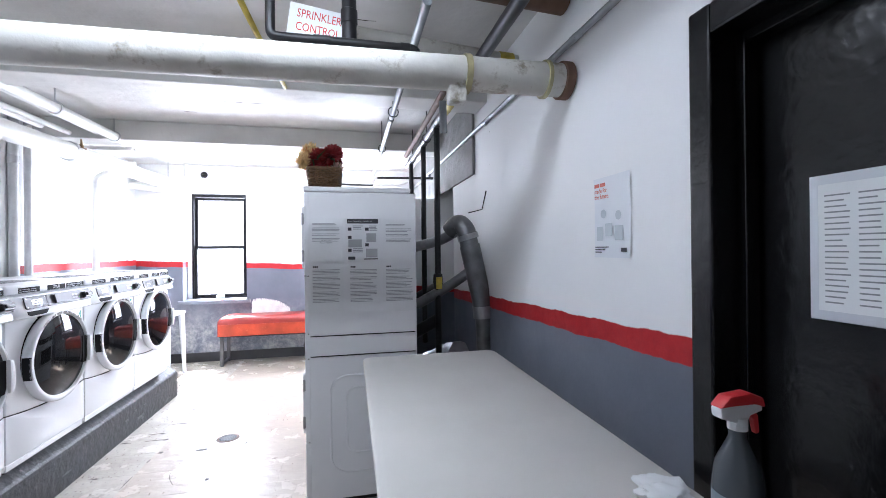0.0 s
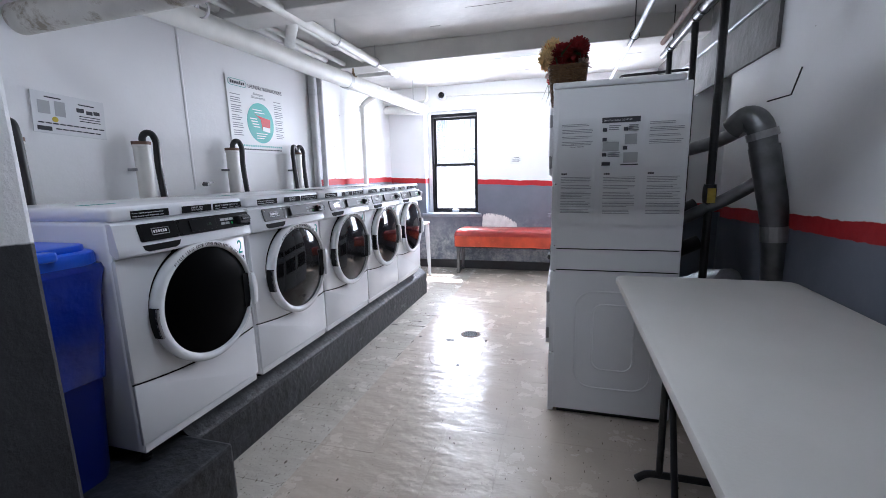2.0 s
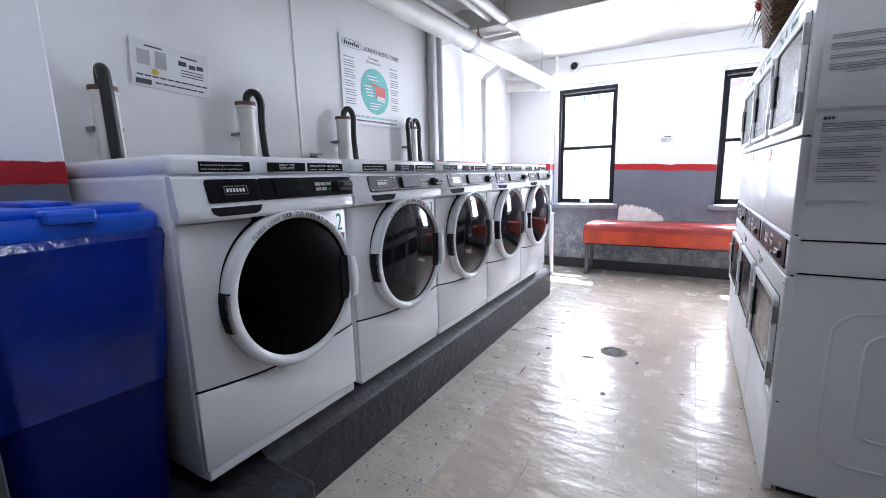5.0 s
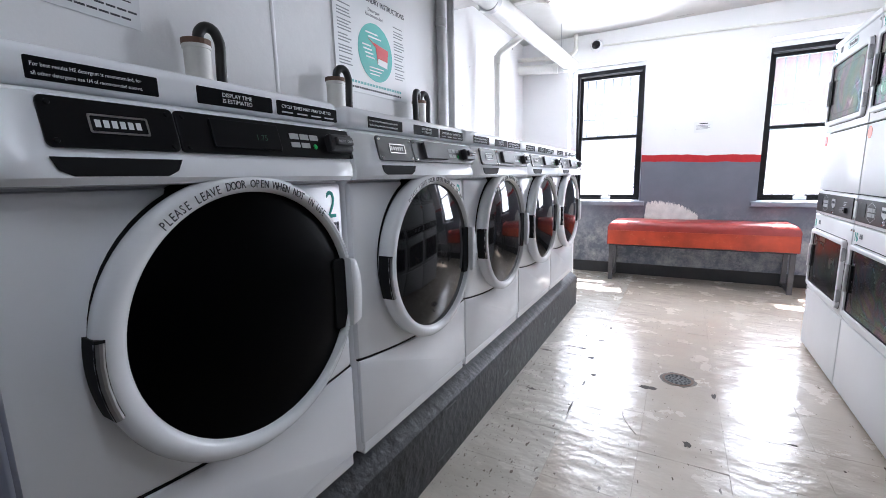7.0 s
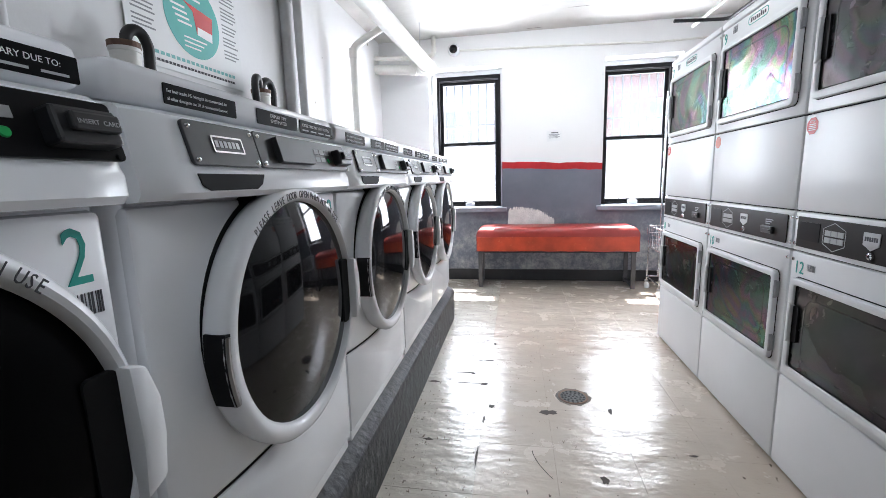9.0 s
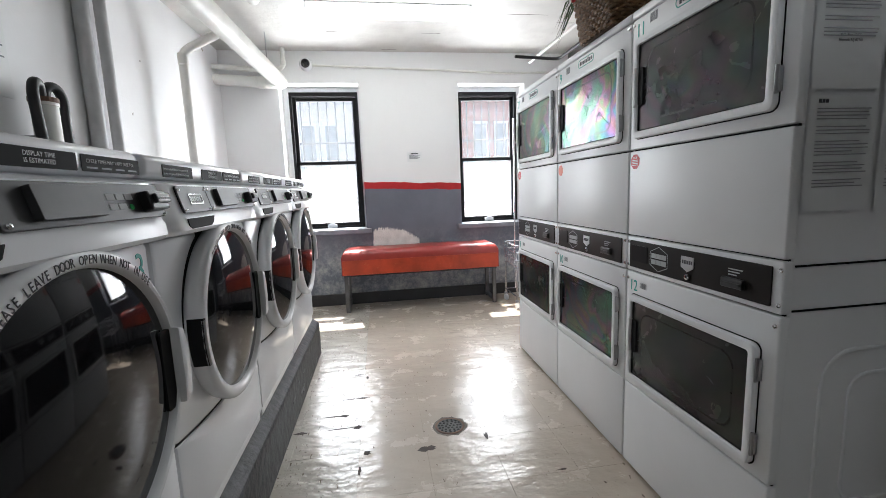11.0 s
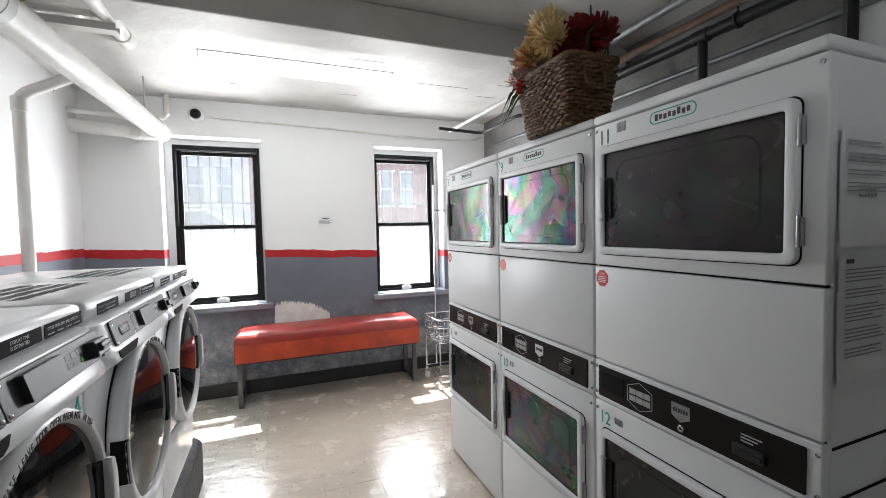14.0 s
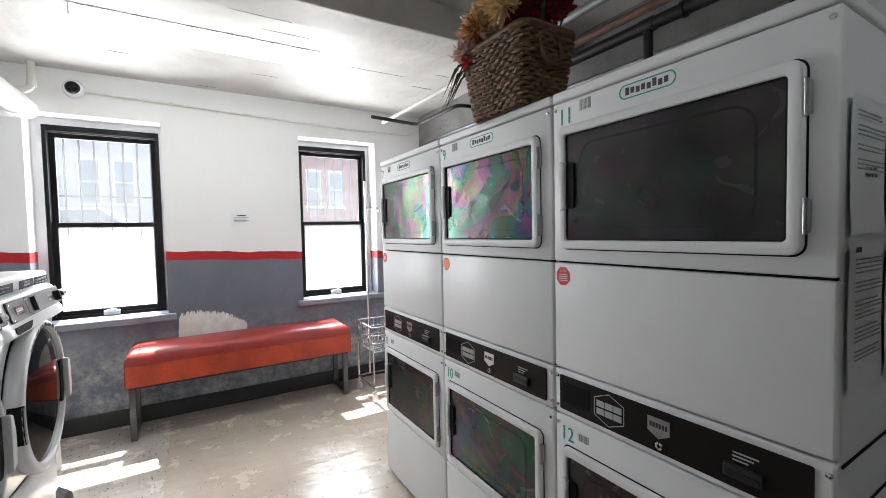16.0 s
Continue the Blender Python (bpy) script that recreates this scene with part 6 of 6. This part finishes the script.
part("body", prism(side_line, 1.7, at(0, 0.85, 0) @ Matrix.Rotation(radians(90), 4, "X"), 0.05), car_paint, car, smooth=True)
part("side_glass", prism([(-1.0, 0.88), (-0.55, 1.26), (0.65, 1.30), (1.15, 0.92)], 0.02, at(0, -0.845, 0) @ Matrix.Rotation(radians(90), 4, "X")), dark_pane, car)
for x in (-1.35, 1.35):
    wh = part("wheel", lathe([(0, -0.1), (0.31, -0.1), (0.33, -0.06), (0.33, 0.06), (0.31, 0.1), (0, 0.1)], 24, pose(x, -0.78, 0.33, 90)), rubber, car, smooth=True)
    part("rim", lathe([(0, 0.105), (0.2, 0.105), (0.21, 0.09)], 20, pose(x, -0.78, 0.33, 90)), steel, wh)

# ---- floor drain and tiles ----
floor = structure("floor", box(-2.75, 1.3, -2.6, 6.44, -0.12, -0.004), mat("tile_mastic", (0.33, 0.275, 0.22), 0.7, vary=0.3, scale=9), "cream vinyl tile floor with dark flecks and worn joints")


def tile_vinyl(name, light, dark, stain, fleck):
    """Vinyl tile: each piece its own tone, stains, long dark flecks and a waxed, wavy gloss."""
    m = bpy.data.materials.new(name)
    m.use_nodes = True
    tn, tl = m.node_tree.nodes, m.node_tree.links
    tb = tn["Principled BSDF"]
    tg, info = tn.new("ShaderNodeNewGeometry"), tn.new("ShaderNodeObjectInfo")

    def tex(scale, detail, stretch=(1, 1, 1), rough=0.5):
        n, mp = tn.new("ShaderNodeTexNoise"), tn.new("ShaderNodeMapping")
        n.inputs["Scale"].default_value, n.inputs["Detail"].default_value, n.inputs["Roughness"].default_value = scale, detail, rough
        mp.inputs["Scale"].default_value = stretch
        tl.new(tg.outputs["Position"], mp.inputs["Vector"]), tl.new(mp.outputs[0], n.inputs["Vector"])
        return n.outputs["Fac"]

    def ramp_to(v, lo, hi, a=0.0, c=1.0):
        n = tn.new("ShaderNodeMapRange")
        for key, q in (("From Min", lo), ("From Max", hi), ("To Min", a), ("To Max", c)):
            n.inputs[key].default_value = q
        tl.new(v, n.inputs["Value"])
        return n.outputs[0]

    def blend(f, a, c):
        n = tn.new("ShaderNodeMix")
        n.data_type = "RGBA"
        tl.new(f, n.inputs["Factor"])
        for key, v in (("A", a), ("B", c)):
            if isinstance(v, tuple):
                n.inputs[key].default_value = (*v, 1)
            else:
                tl.new(v, n.inputs[key])
        return n.outputs["Result"]

    base = blend(info.outputs["Random"], light, dark)
    base = blend(ramp_to(tex(2.2, 6), 0.35, 0.75), base, stain)
    base = blend(ramp_to(tex(11, 9, (1, 0.5, 1), 0.6), 0.45, 0.95, 0, 0.16), base, (0.30, 0.25, 0.20))
    base = blend(ramp_to(tex(62, 2, (1, 0.35, 1)), fleck, fleck + 0.03), base, (0.13, 0.10, 0.08))
    base = blend(ramp_to(tex(120, 2, (0.5, 1, 1)), fleck + 0.03, fleck + 0.05), base, (0.04, 0.032, 0.028))
    tl.new(base, tb.inputs["Base Color"])
    tl.new(ramp_to(tex(5, 8, (1, 1, 1), 0.65), 0.3, 0.75, 0.13, 0.36), tb.inputs["Roughness"])
    tb.inputs["Specular IOR Level"].default_value = 0.6
    tbump = tn.new("ShaderNodeBump")
    tbump.inputs["Strength"].default_value, tbump.inputs["Distance"].default_value = 0.6, 0.014
    tl.new(tex(7.5, 6, (0.8, 1.4, 1)), tbump.inputs["Height"])
    tl.new(tbump.outputs[0], tb.inputs["Normal"])
    return m


tile = tile_vinyl("vinyl_tile", (0.53, 0.46, 0.385), (0.55, 0.478, 0.40), (0.475, 0.405, 0.335), 0.70)
tile_old = tile_vinyl("flecked_vinyl_tile", (0.57, 0.53, 0.47), (0.61, 0.57, 0.51), (0.42, 0.38, 0.32), 0.655)
T = 0.305
drain = thing("floor_drain", pose(-0.855, 3.54, 0) @ Matrix.Diagonal((0.8, 0.8, 1, 1)), "round perforated steel floor drain with rusty rim", "floor drain")
part("rim", lathe([(0.078, -0.003), (0.092, -0.003), (0.093, 0.002), (0.088, 0.004), (0.078, 0.003)], 36), rust, drain, smooth=True)
gr = lathe([(0, -0.004), (0.078, -0.004), (0.078, 0.001), (0, 0.0015)], 36)
part("grate", gr, mat("dull_grate", (0.05, 0.049, 0.047), 0.55, 0.35, vary=0.4, scale=30), drain, smooth=True)
for rr, n in ((0.0, 1), (0.024, 6), (0.048, 11), (0.067, 15)):
    for k in range(n):
        a = 2 * math.pi * k / n
        part("hole", lathe([(0, 0.0022), (0.0075, 0.0022), (0.0075, 0.0005)], 10, at(rr * math.cos(a), rr * math.sin(a), 0)), rubber, drain)
part("broken_surround", prism([((0.098 + 0.02 * random.Random(k).random()) * math.cos(k * 0.3142), (0.096 + 0.02 * random.Random(k + 40).random()) * math.sin(k * 0.3142)) for k in range(20)], 0.0008, at(0, 0, 0.0002)), mat("drain_dirt", (0.16, 0.13, 0.105), 0.7, vary=0.5, scale=25), drain)
tiles_rng = random.Random(11)
g = 0.00015
meshes = {}
for ix in range(10):
    for iy in range(29):
        x0, y0 = -1.905 + T * ix, -2.385 + T * iy
        if y0 < -0.6 and ix not in (4, 5, 6, 7, 8):
            continue
        kind = tile_old if ix < 2 else tile
        if kind not in meshes:
            ob = part("tile", box(g, T - g, g, T - g, -0.005, 0.0, 0.0002, 1), kind, floor)
            meshes[kind] = ob.data
        else:
            ob = new("tile", meshes[kind])
            ob.parent = floor
        ob.location = (x0, y0, tiles_rng.uniform(-0.0003, 0.0))
        ob.rotation_euler = (radians(tiles_rng.uniform(-0.09, 0.09)), radians(tiles_rng.uniform(-0.09, 0.09)), 0)
structure("floor_edge", box(-2.59, -1.907, 4.73, 6.09, -0.004, -0.001), tile_old, "cream tile floor beside the platform")
structure("floor_rear", box(-1.7, -0.687, -2.4, -0.57, -0.004, -0.001), tile, "cream tile floor by the entrance")
# broken tile corners
chips = mat("tile_mastic_chip", (0.07, 0.055, 0.045), 0.8, vary=0.3, scale=20)
rng = random.Random(17)
for x, y, w, h in ((-0.99, 3.378, 0.05, 0.03), (-0.819, 2.932, 0.024, 0.024), (-1.30, 3.931, 0.05, 0.012), (-1.36, 3.931, 0.03, 0.006), (-1.388, 3.751, 0.03, 0.02), (-1.44, 3.755, 0.07, 0.006), (-1.31, 3.626, 0.03, 0.024), (-1.40, 3.628, 0.09, 0.006), (-1.592, 3.627, 0.04, 0.014), (-1.331, 4.254, 0.035, 0.012), (-1.28, 4.20, 0.012, 0.03), (-1.26, 3.40, 0.02, 0.02), (-1.29, 3.28, 0.010, 0.05), (-1.30, 3.0, 0.006, 0.10), (-1.52, 3.1, 0.03, 0.012), (-0.70, 3.42, 0.014, 0.05), (-0.45, 3.12, 0.03, 0.008)):
    outline = [((0.35 + 0.65 * rng.random()) * w * math.cos(2 * math.pi * k / 13), (0.35 + 0.65 * rng.random()) * h * math.sin(2 * math.pi * k / 13)) for k in range(13)]
    part("broken_corner", prism(outline, 0.0008, at(x, y, 0.0003)), chips, floor)
arc = [(-1.076 + 0.07 * (k / 10) ** 1.6, 3.075 - 0.016 * k) for k in range(11)]
part("scratch", prism([(x - 0.0018, y) for x, y in arc] + [(x + 0.0018, y) for x, y in arc[::-1]], 0.0006, at(0, 0, 0.0003)), chips, floor)
